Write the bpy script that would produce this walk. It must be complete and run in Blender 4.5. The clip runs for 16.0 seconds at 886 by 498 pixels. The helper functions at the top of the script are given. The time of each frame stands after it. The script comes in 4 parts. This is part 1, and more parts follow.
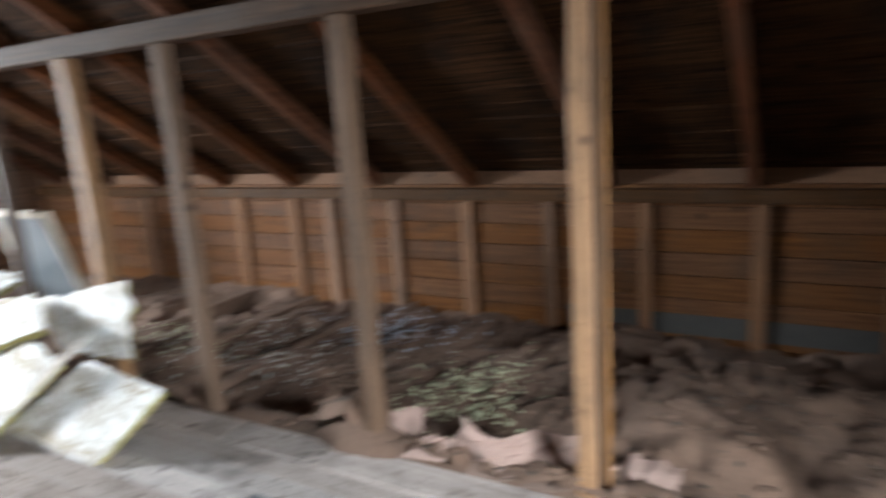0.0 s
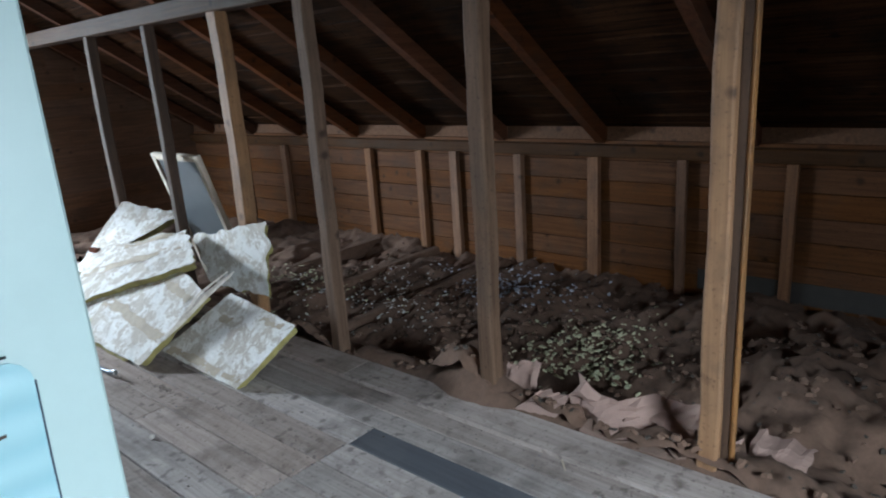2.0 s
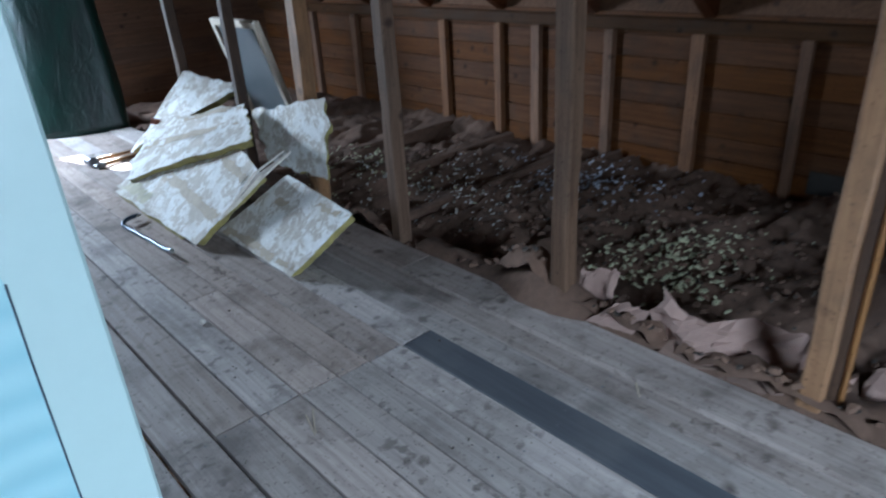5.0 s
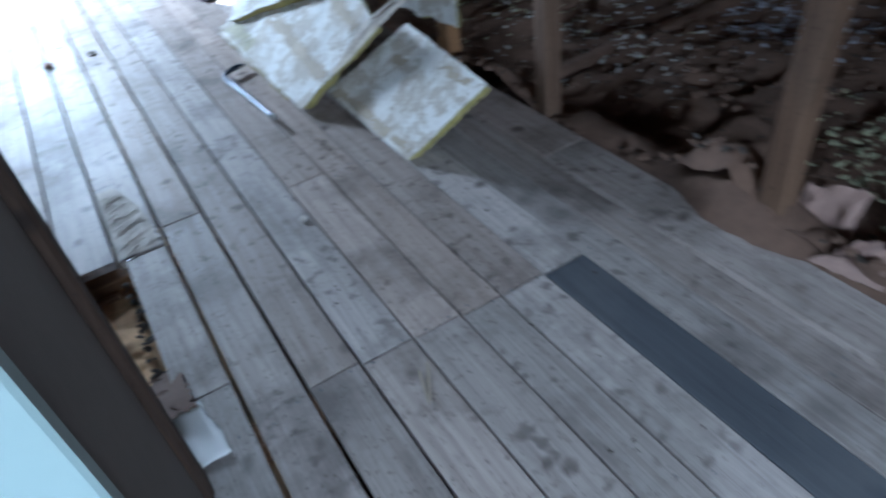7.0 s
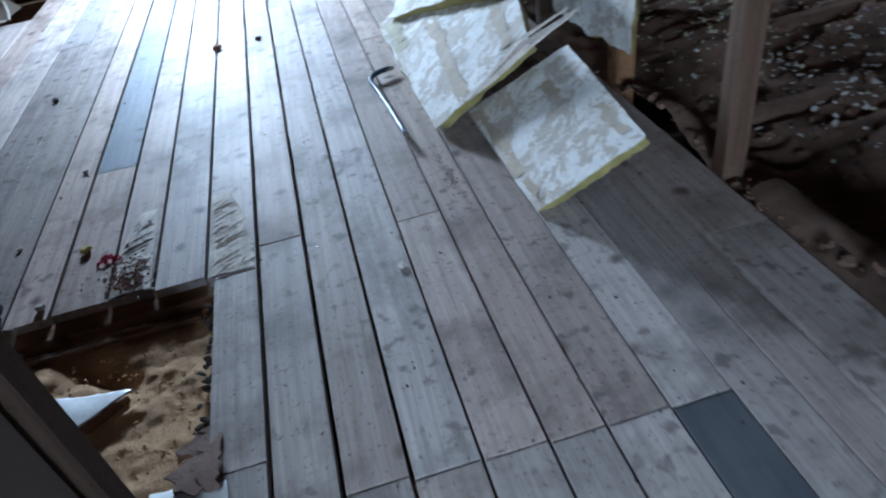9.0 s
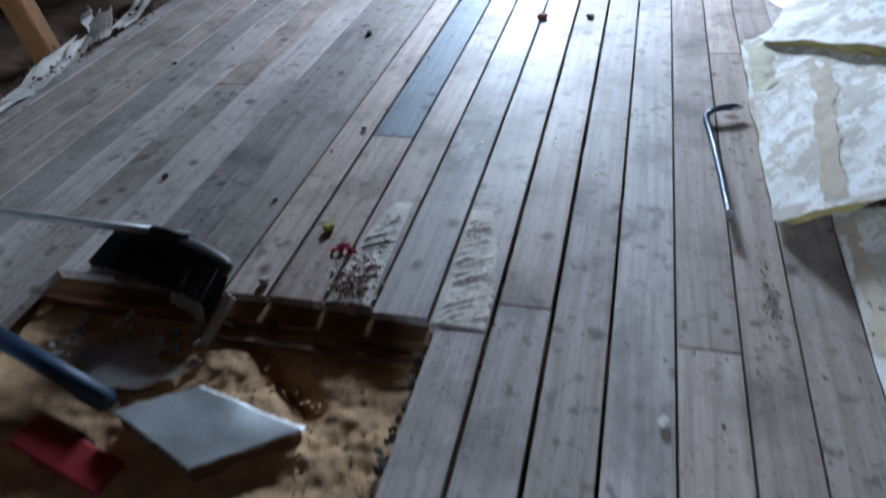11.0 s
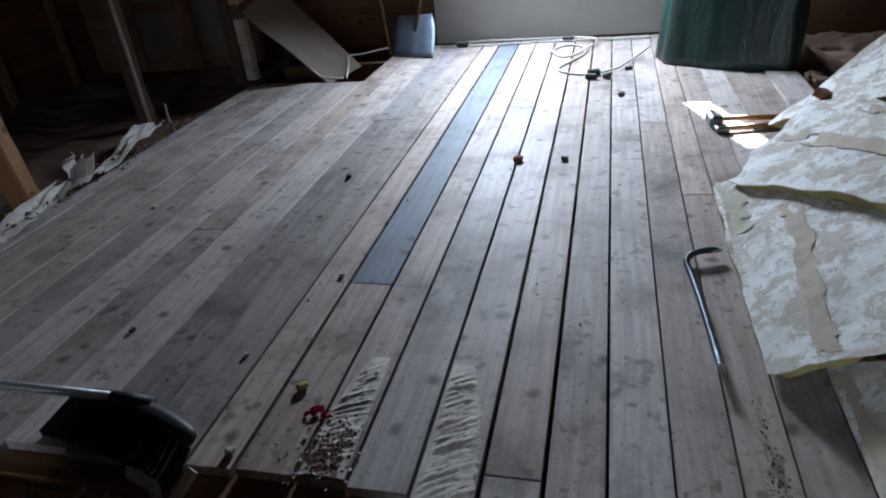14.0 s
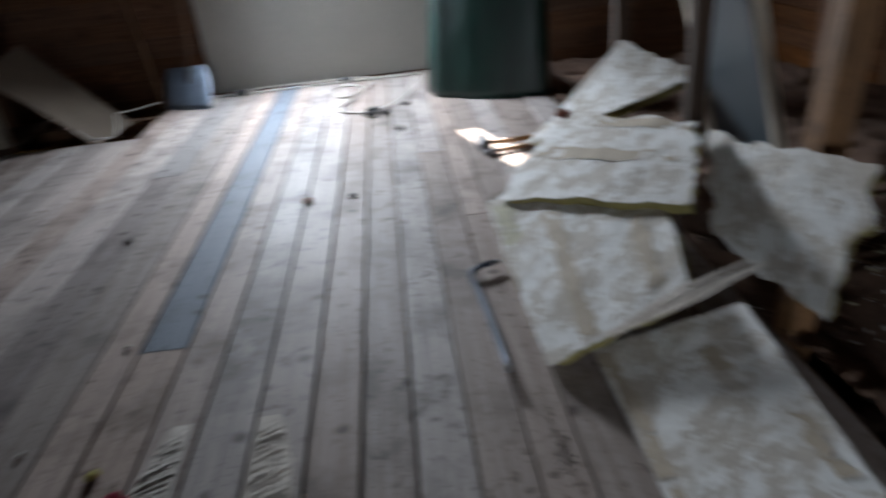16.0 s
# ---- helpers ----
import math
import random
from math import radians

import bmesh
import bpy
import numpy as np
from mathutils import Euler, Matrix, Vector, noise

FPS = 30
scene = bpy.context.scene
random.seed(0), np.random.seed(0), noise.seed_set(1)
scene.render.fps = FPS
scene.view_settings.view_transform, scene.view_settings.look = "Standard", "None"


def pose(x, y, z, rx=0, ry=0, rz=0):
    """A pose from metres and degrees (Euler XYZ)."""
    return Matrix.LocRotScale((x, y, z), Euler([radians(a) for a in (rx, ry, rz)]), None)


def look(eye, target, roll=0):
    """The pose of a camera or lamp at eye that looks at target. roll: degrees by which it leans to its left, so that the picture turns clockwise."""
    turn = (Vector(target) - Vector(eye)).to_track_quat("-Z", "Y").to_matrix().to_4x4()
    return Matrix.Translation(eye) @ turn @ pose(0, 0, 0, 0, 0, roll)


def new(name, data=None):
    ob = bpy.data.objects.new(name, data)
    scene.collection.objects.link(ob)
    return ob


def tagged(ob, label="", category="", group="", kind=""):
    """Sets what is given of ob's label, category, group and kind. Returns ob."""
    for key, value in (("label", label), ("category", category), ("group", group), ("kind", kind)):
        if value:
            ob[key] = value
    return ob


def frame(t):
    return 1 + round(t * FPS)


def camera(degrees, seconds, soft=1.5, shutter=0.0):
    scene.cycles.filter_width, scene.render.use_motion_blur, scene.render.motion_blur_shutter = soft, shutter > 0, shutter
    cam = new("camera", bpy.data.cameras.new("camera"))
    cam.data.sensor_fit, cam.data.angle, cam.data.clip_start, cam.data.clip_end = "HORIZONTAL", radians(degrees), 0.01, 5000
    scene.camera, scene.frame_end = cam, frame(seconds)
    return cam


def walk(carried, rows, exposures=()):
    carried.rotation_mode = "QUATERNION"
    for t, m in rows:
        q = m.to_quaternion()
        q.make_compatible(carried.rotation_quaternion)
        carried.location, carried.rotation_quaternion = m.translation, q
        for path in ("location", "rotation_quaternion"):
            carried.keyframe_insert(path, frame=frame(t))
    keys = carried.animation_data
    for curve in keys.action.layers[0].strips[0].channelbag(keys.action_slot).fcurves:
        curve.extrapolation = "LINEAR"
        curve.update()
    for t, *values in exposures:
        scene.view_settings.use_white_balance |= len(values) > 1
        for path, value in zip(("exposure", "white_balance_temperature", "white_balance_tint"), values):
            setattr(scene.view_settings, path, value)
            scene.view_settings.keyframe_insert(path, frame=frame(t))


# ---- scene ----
# camera and walk
cam = camera(68.6, 16.0, soft=2.0, shutter=0.9)
PATH = [
    (0, (0.604, -0.14, 1.443), (2.297, 0.836, 1.016), -3.9),
    (0.1, (0.604, -0.14, 1.443), (2.229, 0.943, 1.012), -4.1),
    (0.2, (0.604, -0.14, 1.443), (2.16, 1.039, 1.008), -4.3),
    (0.3, (0.604, -0.14, 1.443), (2.131, 1.072, 0.997), -4.4),
    (0.5, (0.604, -0.14, 1.443), (2.093, 1.118, 0.997), -4.8),
    (1, (0.61, -0.136, 1.436), (2.101, 1.104, 0.95), -4.7),
    (1.5, (0.604, -0.129, 1.432), (2.077, 1.112, 0.894), -3.6),
    (2, (0.597, -0.129, 1.431), (2.05, 1.138, 0.897), -3.8),
    (2.5, (0.591, -0.119, 1.427), (2.008, 1.183, 0.882), -3.4),
    (3, (0.589, -0.116, 1.429), (1.981, 1.204, 0.864), -3.7),
    (3.5, (0.598, -0.12, 1.422), (1.978, 1.205, 0.837), -2.9),
    (4, (0.621, -0.103, 1.392), (1.855, 1.294, 0.667), -2.8),
    (4.2, (0.654, -0.071, 1.388), (1.945, 1.266, 0.647), -2.2),
    (6.3, (1.114, 0.377, 1.289), (2.022, 1.746, 0.148), -6.9),
    (6.5, (1.141, 0.448, 1.282), (2.018, 1.79, 0.085), -6.6),
    (7, (1.202, 0.622, 1.285), (1.891, 2.003, 0.012), -8.7),
    (7.5, (1.318, 0.715, 1.262), (1.744, 2.215, 0.01), -8.3),
    (8, (1.445, 0.759, 1.247), (1.739, 2.311, 0.02), -10.7),
    (8.2, (1.477, 0.784, 1.24), (1.777, 2.348, 0.03), -11.2),
    (10.5, (1.54, 1.401, 1.218), (1.222, 2.894, -0.075), -8.2),
    (11, (1.475, 1.548, 1.233), (0.964, 3.007, -0.035), -7.3),
    (11.5, (1.465, 1.654, 1.264), (0.952, 3.236, 0.153), -6.4),
    (12, (1.462, 1.664, 1.274), (0.908, 3.301, 0.268), -6.6),
    (12.5, (1.461, 1.658, 1.276), (0.946, 3.333, 0.313), -5.6),
    (13, (1.455, 1.66, 1.28), (0.958, 3.35, 0.335), -5.3),
    (13.5, (1.46, 1.668, 1.28), (0.971, 3.353, 0.32), -5.9),
    (14, (1.46, 1.671, 1.279), (0.979, 3.35, 0.303), -6.5),
    (14.5, (1.456, 1.661, 1.284), (0.977, 3.362, 0.348), -6.6),
    (15, (1.462, 1.644, 1.286), (1.049, 3.362, 0.351), -5.0),
    (15.5, (1.484, 1.641, 1.289), (1.158, 3.408, 0.411), -5.8),
    (15.8, (1.525, 1.64, 1.29), (1.426, 3.419, 0.381), -6.3),
    (16, (1.56, 1.63, 1.294), (1.634, 3.399, 0.363), -6.4),
]
EXPOSURES = [(0, 4.75, 6600, 12), (0.5, 4.1, 6500, 11), (1.5, 3.65, 6200, 10), (3.5, 3.38, 5900, 9), (4.2, 3.3, 5700, 9), (6.3, 3.42, 5250, 9), (8.2, 3.42, 5250, 9), (10.5, 3.52, 5500, 11), (11.2, 3.42, 5600, 12), (12.2, 2.83, 5850, 13), (15.3, 2.65, 6100, 14), (16, 2.38, 6450, 15)]
walk(cam, [(t, look(eye, target, roll)) for t, eye, target, roll in PATH], EXPOSURES)

# ---- plan ----
XR, XL, RIDGE = 4.87, -3.77, 0.55          # eave walls and ridge
Y0, Y1 = -2.2, 7.62                        # gable walls
FLOOR_L, FLOOR_R = -1.38, 2.64             # edges of the boarded floor
SLOPE, EAVE_Z = 0.65, 0.845                # roof pitch and top of the eave plates


def roof_z(x):
    return EAVE_Z + SLOPE * (XR - RIDGE - abs(x - RIDGE))


# ---- world and light ----
world = bpy.data.worlds.new("sky")
scene.world = world
world.use_nodes = True
wn = world.node_tree
sky = wn.nodes.new("ShaderNodeTexSky")
sky.sky_type, sky.sun_disc = "NISHITA", False
sky.sun_elevation, sky.sun_rotation = radians(32), radians(-17)
wn.links.new(sky.outputs[0], wn.nodes["Background"].inputs[0])
wn.nodes["Background"].inputs[1].default_value = 0.1

SUN_WAY = Vector((0.31, -1.0, -0.65))
sun = new("sun", bpy.data.lights.new("sun", "SUN"))
sun.data.energy, sun.data.angle, sun.data.color = 5.0, radians(0.5), (1.0, 0.93, 0.82)
sun.matrix_world = look((0, 30, 20), Vector((0, 30, 20)) + SUN_WAY)


def window_light(name, place, target, width, height, power, colour, spread):
    lamp = new(name, bpy.data.lights.new(name, "AREA"))
    lamp.data.shape, lamp.data.size, lamp.data.size_y = "RECTANGLE", width, height
    lamp.data.energy, lamp.data.color = power, colour
    lamp.data.spread = radians(spread)
    lamp.matrix_world = look(place, target)
    return lamp


WIN_N = (0.2, 1.2, 1.0, 2.0)             # x0, x1, z0, z1 of the window in the far gable
SUN_SLOT_N = (1.27, 1.45, 1.27, 1.80)         # unseen opening added beside it to throw the sun patch on the floor
WIN_S = (0.2, 1.6, 0.6, 1.7)               # window in the gable behind the walker
window_light("window_light_north", (0.7, Y1 - 0.03, 1.5), (1.7, 5.3, -0.3), 0.9, 0.9, 31, (0.79, 0.91, 1.0), 142)
window_light("window_light_south", (0.9, Y0 + 0.02, 1.15), (1.1, 0.5, -0.7), 1.3, 1.0, 14.5, (0.80, 0.92, 1.0), 114)

# ---- materials ----


def node(nt, kind, **vals):
    n = nt.nodes.new(kind)
    for k, v in vals.items():
        n.inputs[k].default_value = v
    return n


def ramp(nt, fac, stops):
    r = nt.nodes.new("ShaderNodeValToRGB")
    els = r.color_ramp.elements
    while len(els) < len(stops):
        els.new(0.5)
    for e, (p, c) in zip(els, stops):
        e.position, e.color = p, (*c, 1)
    nt.links.new(fac, r.inputs[0])
    return r.outputs[0]


def mix(nt, fac, a, b, blend="MIX"):
    m = nt.nodes.new("ShaderNodeMix")
    m.data_type, m.blend_type = "RGBA", blend
    for v, i in ((fac, 0), (a, 6), (b, 7)):
        if hasattr(v, "is_linked"):
            nt.links.new(v, m.inputs[i])
        elif i == 0:
            m.inputs[0].default_value = v
        else:
            m.inputs[i].default_value = (*v, 1)
    return m.outputs[2]


def base(name, rough=0.7, metal=0.0):
    m = bpy.data.materials.new(name)
    m.use_nodes = True
    nt = m.node_tree
    b = nt.nodes["Principled BSDF"]
    b.inputs["Roughness"].default_value, b.inputs["Metallic"].default_value = rough, metal
    return m, nt, b


def coords(nt, scale, shift=True):
    tc = nt.nodes.new("ShaderNodeTexCoord")
    mp = node(nt, "ShaderNodeMapping", Scale=scale)
    nt.links.new(tc.outputs["Object"], mp.inputs[0])
    if shift:
        oi = nt.nodes.new("ShaderNodeObjectInfo")
        mul = nt.nodes.new("ShaderNodeVectorMath")
        mul.operation = "SCALE"
        mul.inputs[0].default_value = (37.0, 91.0, 53.0)
        nt.links.new(oi.outputs["Random"], mul.inputs["Scale"])
        nt.links.new(mul.outputs[0], mp.inputs["Location"])
    return mp.outputs[0]


def noise_tex(nt, vec, scale, detail=6.0, rough=0.6, distort=0.0):
    n = node(nt, "ShaderNodeTexNoise", Scale=scale, Detail=detail, Roughness=rough, Distortion=distort)
    nt.links.new(vec, n.inputs["Vector"])
    return n.outputs["Fac"]


def bump(nt, b, height, strength, dist):
    n = node(nt, "ShaderNodeBump", Strength=strength, Distance=dist)
    nt.links.new(height, n.inputs["Height"])
    nt.links.new(n.outputs[0], b.inputs["Normal"])


def wood(name, axis, dark, light, rough=0.65, vary=0.35, span=(0.3, 0.72), tint=(0.9, 1.1), knots=True, stain=(0.05, 0.035, 0.025), stain_amount=0.5, gloss_vary=0.0, smudge=0.0, rings=0.0):
    """Sawn timber with its grain along one axis."""
    m, nt, b = base(name, rough)
    sc = [26.0, 26.0, 26.0]
    sc["xyz".index(axis)] = 1.3
    v = coords(nt, sc)
    grain = noise_tex(nt, v, 1.6, 8, 0.65, 0.6)
    col = ramp(nt, grain, [(span[0], dark), (span[1], light)])
    v2 = coords(nt, (1, 1, 1))
    blot = noise_tex(nt, v2, 3.2, 5, 0.65)
    fac = ramp(nt, blot, [(0.48, (0, 0, 0)), (0.7, (stain_amount,) * 3)])
    col = mix(nt, fac, col, stain)
    if knots:
        warp = nt.nodes.new("ShaderNodeVectorMath")
        warp.operation = "MULTIPLY_ADD"
        wn2 = node(nt, "ShaderNodeTexNoise", Scale=9.0, Detail=3.0)
        nt.links.new(v2, wn2.inputs["Vector"])
        nt.links.new(wn2.outputs["Color"], warp.inputs[0])
        warp.inputs[1].default_value = (0.05, 0.05, 0.05)
        nt.links.new(v2, warp.inputs[2])
        vo = node(nt, "ShaderNodeTexVoronoi", Scale=6.5)
        nt.links.new(warp.outputs[0], vo.inputs["Vector"])
        k = ramp(nt, vo.outputs["Distance"], [(0.06, (0.85,) * 3), (0.2, (0, 0, 0))])
        some = ramp(nt, vo.outputs["Color"], [(0.38, (0, 0, 0)), (0.42, (1, 1, 1))])
        k = mix(nt, 1.0, k, some, "MULTIPLY")
        col = mix(nt, k, col, (dark[0] * 0.3, dark[1] * 0.25, dark[2] * 0.24))
        speck = ramp(nt, noise_tex(nt, v2, 70.0, 3, 0.6), [(0.60, (0, 0, 0)), (0.70, (0.7,) * 3)])
        col = mix(nt, speck, col, (dark[0] * 0.5, dark[1] * 0.45, dark[2] * 0.45))
    if smudge:
        spot = ramp(nt, noise_tex(nt, v2, 21.0, 2, 0.5), [(0.58, (0, 0, 0)), (0.68, (smudge,) * 3)])
        where = ramp(nt, noise_tex(nt, v2, 2.3, 3, 0.6), [(0.42, (0, 0, 0)), (0.56, (1, 1, 1))])
        col = mix(nt, mix(nt, 1.0, spot, where, "MULTIPLY"), col, (dark[0] * 0.45, dark[1] * 0.45, dark[2] * 0.47))
    if rings:
        rv = [2.4, 2.4, 2.4]
        rv["xyz".index(axis)] = 0.22
        wave = node(nt, "ShaderNodeTexWave", Scale=2.4, Distortion=11.0, Detail=3.0)
        wave.inputs["Detail Scale"].default_value = 1.4
        nt.links.new(coords(nt, rv), wave.inputs["Vector"])
        line = ramp(nt, wave.outputs["Fac"], [(0.0, (rings,) * 3), (0.35, (0, 0, 0))])
        col = mix(nt, line, col, (dark[0] * 0.8, dark[1] * 0.76, dark[2] * 0.74))
        fine = [160.0, 160.0, 160.0]
        fine["xyz".index(axis)] = 3.0
        streak = ramp(nt, noise_tex(nt, coords(nt, fine), 1.0, 4, 0.6), [(0.5, (0, 0, 0)), (0.75, (0.3,) * 3)])
        col = mix(nt, streak, col, (dark[0] * 0.7, dark[1] * 0.66, dark[2] * 0.64))
    oi = nt.nodes.new("ShaderNodeObjectInfo")
    hsv = node(nt, "ShaderNodeHueSaturation", Saturation=1.0)
    rng = node(nt, "ShaderNodeMapRange")
    rng.inputs["To Min"].default_value, rng.inputs["To Max"].default_value = 1 - vary, 1 + vary
    nt.links.new(oi.outputs["Random"], rng.inputs["Value"])
    nt.links.new(rng.outputs[0], hsv.inputs["Value"])
    seed2 = nt.nodes.new("ShaderNodeMath")
    seed2.operation = "MULTIPLY"
    seed2.inputs[1].default_value = 7.31
    frac = nt.nodes.new("ShaderNodeMath")
    frac.operation = "FRACT"
    sat = node(nt, "ShaderNodeMapRange")
    sat.inputs["To Min"].default_value, sat.inputs["To Max"].default_value = tint
    nt.links.new(oi.outputs["Random"], seed2.inputs[0])
    nt.links.new(seed2.outputs[0], frac.inputs[0])
    nt.links.new(frac.outputs[0], sat.inputs["Value"])
    nt.links.new(sat.outputs[0], hsv.inputs["Saturation"])
    nt.links.new(col, hsv.inputs["Color"])
    nt.links.new(hsv.outputs[0], b.inputs["Base Color"])
    bump(nt, b, grain, 0.5, 0.004)
    if gloss_vary:
        rr = node(nt, "ShaderNodeMapRange")
        rr.inputs["To Min"].default_value, rr.inputs["To Max"].default_value = rough - gloss_vary, rough + gloss_vary
        nt.links.new(blot, rr.inputs["Value"])
        nt.links.new(rr.outputs[0], b.inputs["Roughness"])
    return m


def plain(name, colour, rough=0.6, metal=0.0, var=0.25, scale=9.0, bumpy=0.15, detail=6.0):
    """A surface of one stuff with blotches at two scales."""
    m, nt, b = base(name, rough, metal)
    v = coords(nt, (1, 1, 1))
    a, f = noise_tex(nt, v, scale, detail), noise_tex(nt, v, scale * 9, 4)
    lo, hi = tuple(c * (1 - var) for c in colour), tuple(min(1, c * (1 + var)) for c in colour)
    col = mix(nt, 0.35, ramp(nt, a, [(0.3, lo), (0.7, hi)]), ramp(nt, f, [(0.3, lo), (0.7, hi)]))
    nt.links.new(col, b.inputs["Base Color"])
    bump(nt, b, f, bumpy, 0.004)
    return m


floor_wood = wood("floor_wood", "y", (0.225, 0.163, 0.135), (0.56, 0.455, 0.40), 0.6, 0.2, (0.05, 0.9), (0.5, 1.02), stain=(0.10, 0.076, 0.063), stain_amount=0.7, gloss_vary=0.12, smudge=0.65, rings=0.22)

blue_wood = wood("blue_worn_wood", "y", (0.115, 0.135, 0.168), (0.24, 0.272, 0.325), 0.6, 0.06, (0.1, 0.85), stain=(0.10, 0.10, 0.11), rings=0.2, smudge=0.5)
# worn floor wood, its cooler tone standing in for reflected sky
sky_tint_wood = wood("sky_tint_worn_wood", "y", (0.175, 0.145, 0.135), (0.42, 0.375, 0.36), 0.58, 0.16, (0.05, 0.9), (0.6, 1.3), stain=(0.08, 0.068, 0.063), stain_amount=0.7, gloss_vary=0.12, smudge=0.65, rings=0.22)
slate_wood = wood("slate_painted_wood", "y", (0.072, 0.076, 0.087), (0.112, 0.118, 0.132), 0.42, 0.05, knots=False, stain=(0.2, 0.2, 0.2), stain_amount=0.3)
post_wood = wood("post_wood", "z", (0.162, 0.0723, 0.0255), (0.361, 0.18, 0.0704), 0.7, 0.12, (0.2, 0.8))
grey_post = wood("grey_post_wood", "z", (0.066, 0.034, 0.0195), (0.158, 0.094, 0.057), 0.75, 0.12)
dark_post = wood("dark_post_wood", "z", (0.035, 0.018, 0.01), (0.095, 0.052, 0.03), 0.8, 0.1)
beam_wood = wood("beam_wood", "y", (0.028, 0.012, 0.0046), (0.075, 0.034, 0.0135), 0.7, 0.15)
rafter_wood = wood("rafter_wood", "x", (0.05, 0.014, 0.0045), (0.125, 0.04, 0.0125), 0.7, 0.2)
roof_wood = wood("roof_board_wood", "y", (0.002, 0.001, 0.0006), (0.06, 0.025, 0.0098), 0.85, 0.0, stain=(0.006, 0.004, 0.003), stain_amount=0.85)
wall_wood = wood("wall_board_wood", "y", (0.068, 0.024, 0.008), (0.16, 0.0656, 0.024), 0.7, 0.12)
stud_wood = wood("stud_wood", "z", (0.11, 0.05, 0.025), (0.26, 0.125, 0.06), 0.75, 0.2)
gable_wood = wood("gable_board_wood", "x", (0.095, 0.042, 0.02), (0.2, 0.1, 0.052), 0.85, 0.12)
joist_wood = wood("joist_wood", "x", (0.11, 0.052, 0.025), (0.26, 0.135, 0.065), 0.8, 0.15)
raw_wood = wood("fresh_split_wood", "y", (0.50, 0.43, 0.37), (0.80, 0.74, 0.66), 0.8, 0.1, knots=False, stain_amount=0.35)
fill_dirt = plain("dry_fill", (0.135, 0.08, 0.055), 0.95, 0, 0.45, 4.0, 0.6)
sawdust = plain("sawdust", (0.60, 0.39, 0.215), 0.95, 0, 0.35, 12.0, 0.8)
paper_pink = plain("building_paper", (0.31, 0.205, 0.17), 0.85, 0, 0.14, 5.0, 0.25)
paper_brown = plain("dusty_paper", (0.17, 0.11, 0.085), 0.9, 0, 0.25, 9.0, 0.3)
tape = plain("brown_paper_tape", (0.42, 0.35, 0.265), 0.8, 0, 0.22, 18.0, 0.3)
grey_chip = wood("chipped_pale_paint", "z", (0.10, 0.07, 0.05), (0.48, 0.43, 0.37), 0.8, 0.05)
jamb_wood = wood("dark_jamb_wood", "z", (0.055, 0.045, 0.038), (0.12, 0.10, 0.088), 0.7, 0.05)
bare_wool = plain("bare_pale_wool", (0.50, 0.47, 0.35), 0.95, 0, 0.25, 30.0, 0.8)
paper_white = plain("white_paper", (0.50, 0.46, 0.42), 0.8, 0, 0.42, 8.0, 0.3)
wool = plain("mineral_wool", (0.29, 0.245, 0.09), 0.95, 0, 0.5, 14.0, 0.9)
chip_white = plain("pale_flakes", (0.46, 0.44, 0.41), 0.85, 0, 0.3, 20.0)
chip_green = plain("greenish_flakes", (0.44, 0.43, 0.28), 0.85, 0, 0.35, 20.0)
chip_blue = plain("bluish_flakes", (0.38, 0.39, 0.45), 0.85, 0, 0.3, 20.0)
dark_bits = plain("dark_crumbs", (0.05, 0.038, 0.03), 0.9, 0, 0.4, 20.0)
steel_blue = plain("blued_steel", (0.035, 0.05, 0.075), 0.35, 0.5, 0.3, 18.0, 0.05)
steel = plain("worn_steel", (0.52, 0.54, 0.56), 0.3, 1.0, 0.15, 18.0, 0.05)
hammer_steel = plain("grey_iron", (0.16, 0.16, 0.17), 0.45, 0.7, 0.35, 22.0, 0.1)
alu = plain("blue_grey_sheet", (0.17, 0.21, 0.27), 0.4, 0.3, 0.2, 12.0, 0.06)
foil = plain("aluminium_foil", (0.55, 0.56, 0.57), 0.42, 0.8, 0.15, 5.0, 0.3)
cardboard = plain("brown_cardboard", (0.23, 0.13, 0.08), 0.9, 0, 0.2, 9.0, 0.2)
pole_grey = plain("grey_tube", (0.33, 0.33, 0.34), 0.5, 0.5, 0.2, 14.0, 0.05)
rot_brown = plain("rotten_wood_crumbs", (0.22, 0.115, 0.085), 0.95, 0, 0.4, 30.0, 0.3)
black_plastic = plain("black_plastic", (0.016, 0.016, 0.018), 0.55, 0, 0.3, 30.0, 0.1)
bristle = plain("black_bristles", (0.012, 0.012, 0.014), 0.85, 0, 0.4, 60.0, 0.8)
cable_white = plain("white_cable", (0.52, 0.49, 0.44), 0.5, 0, 0.12, 20.0, 0.03)
handle_wood = wood("tool_handle_wood", "x", (0.28, 0.15, 0.07), (0.48, 0.29, 0.15), 0.5, 0.1, knots=False)
brick_red = plain("brick_red", (0.20, 0.075, 0.05), 0.9, 0, 0.35, 25.0, 0.5)
yellow_foam = plain("yellow_foam", (0.50, 0.43, 0.12), 0.9, 0, 0.35, 30.0, 0.5)
red_scrap = plain("red_scrap", (0.72, 0.09, 0.19), 0.7, 0, 0.2, 20.0)
red_plastic = plain("red_plastic", (0.33, 0.03, 0.04), 0.45, 0, 0.2, 20.0)
navy_plastic = plain("navy_plastic", (0.025, 0.05, 0.10), 0.5, 0, 0.2, 20.0)
plaster_white = plain("white_board", (0.4144, 0.407, 0.37), 0.8, 0, 0.08, 2.5, 0.1)
dusty_board = plain("dusty_hardboard", (0.15, 0.115, 0.085), 0.85, 0, 0.2, 5.0, 0.1)
grey_strip = plain("grey_felt", (0.045, 0.04, 0.036), 0.9, 0, 0.25, 14.0, 0.2)
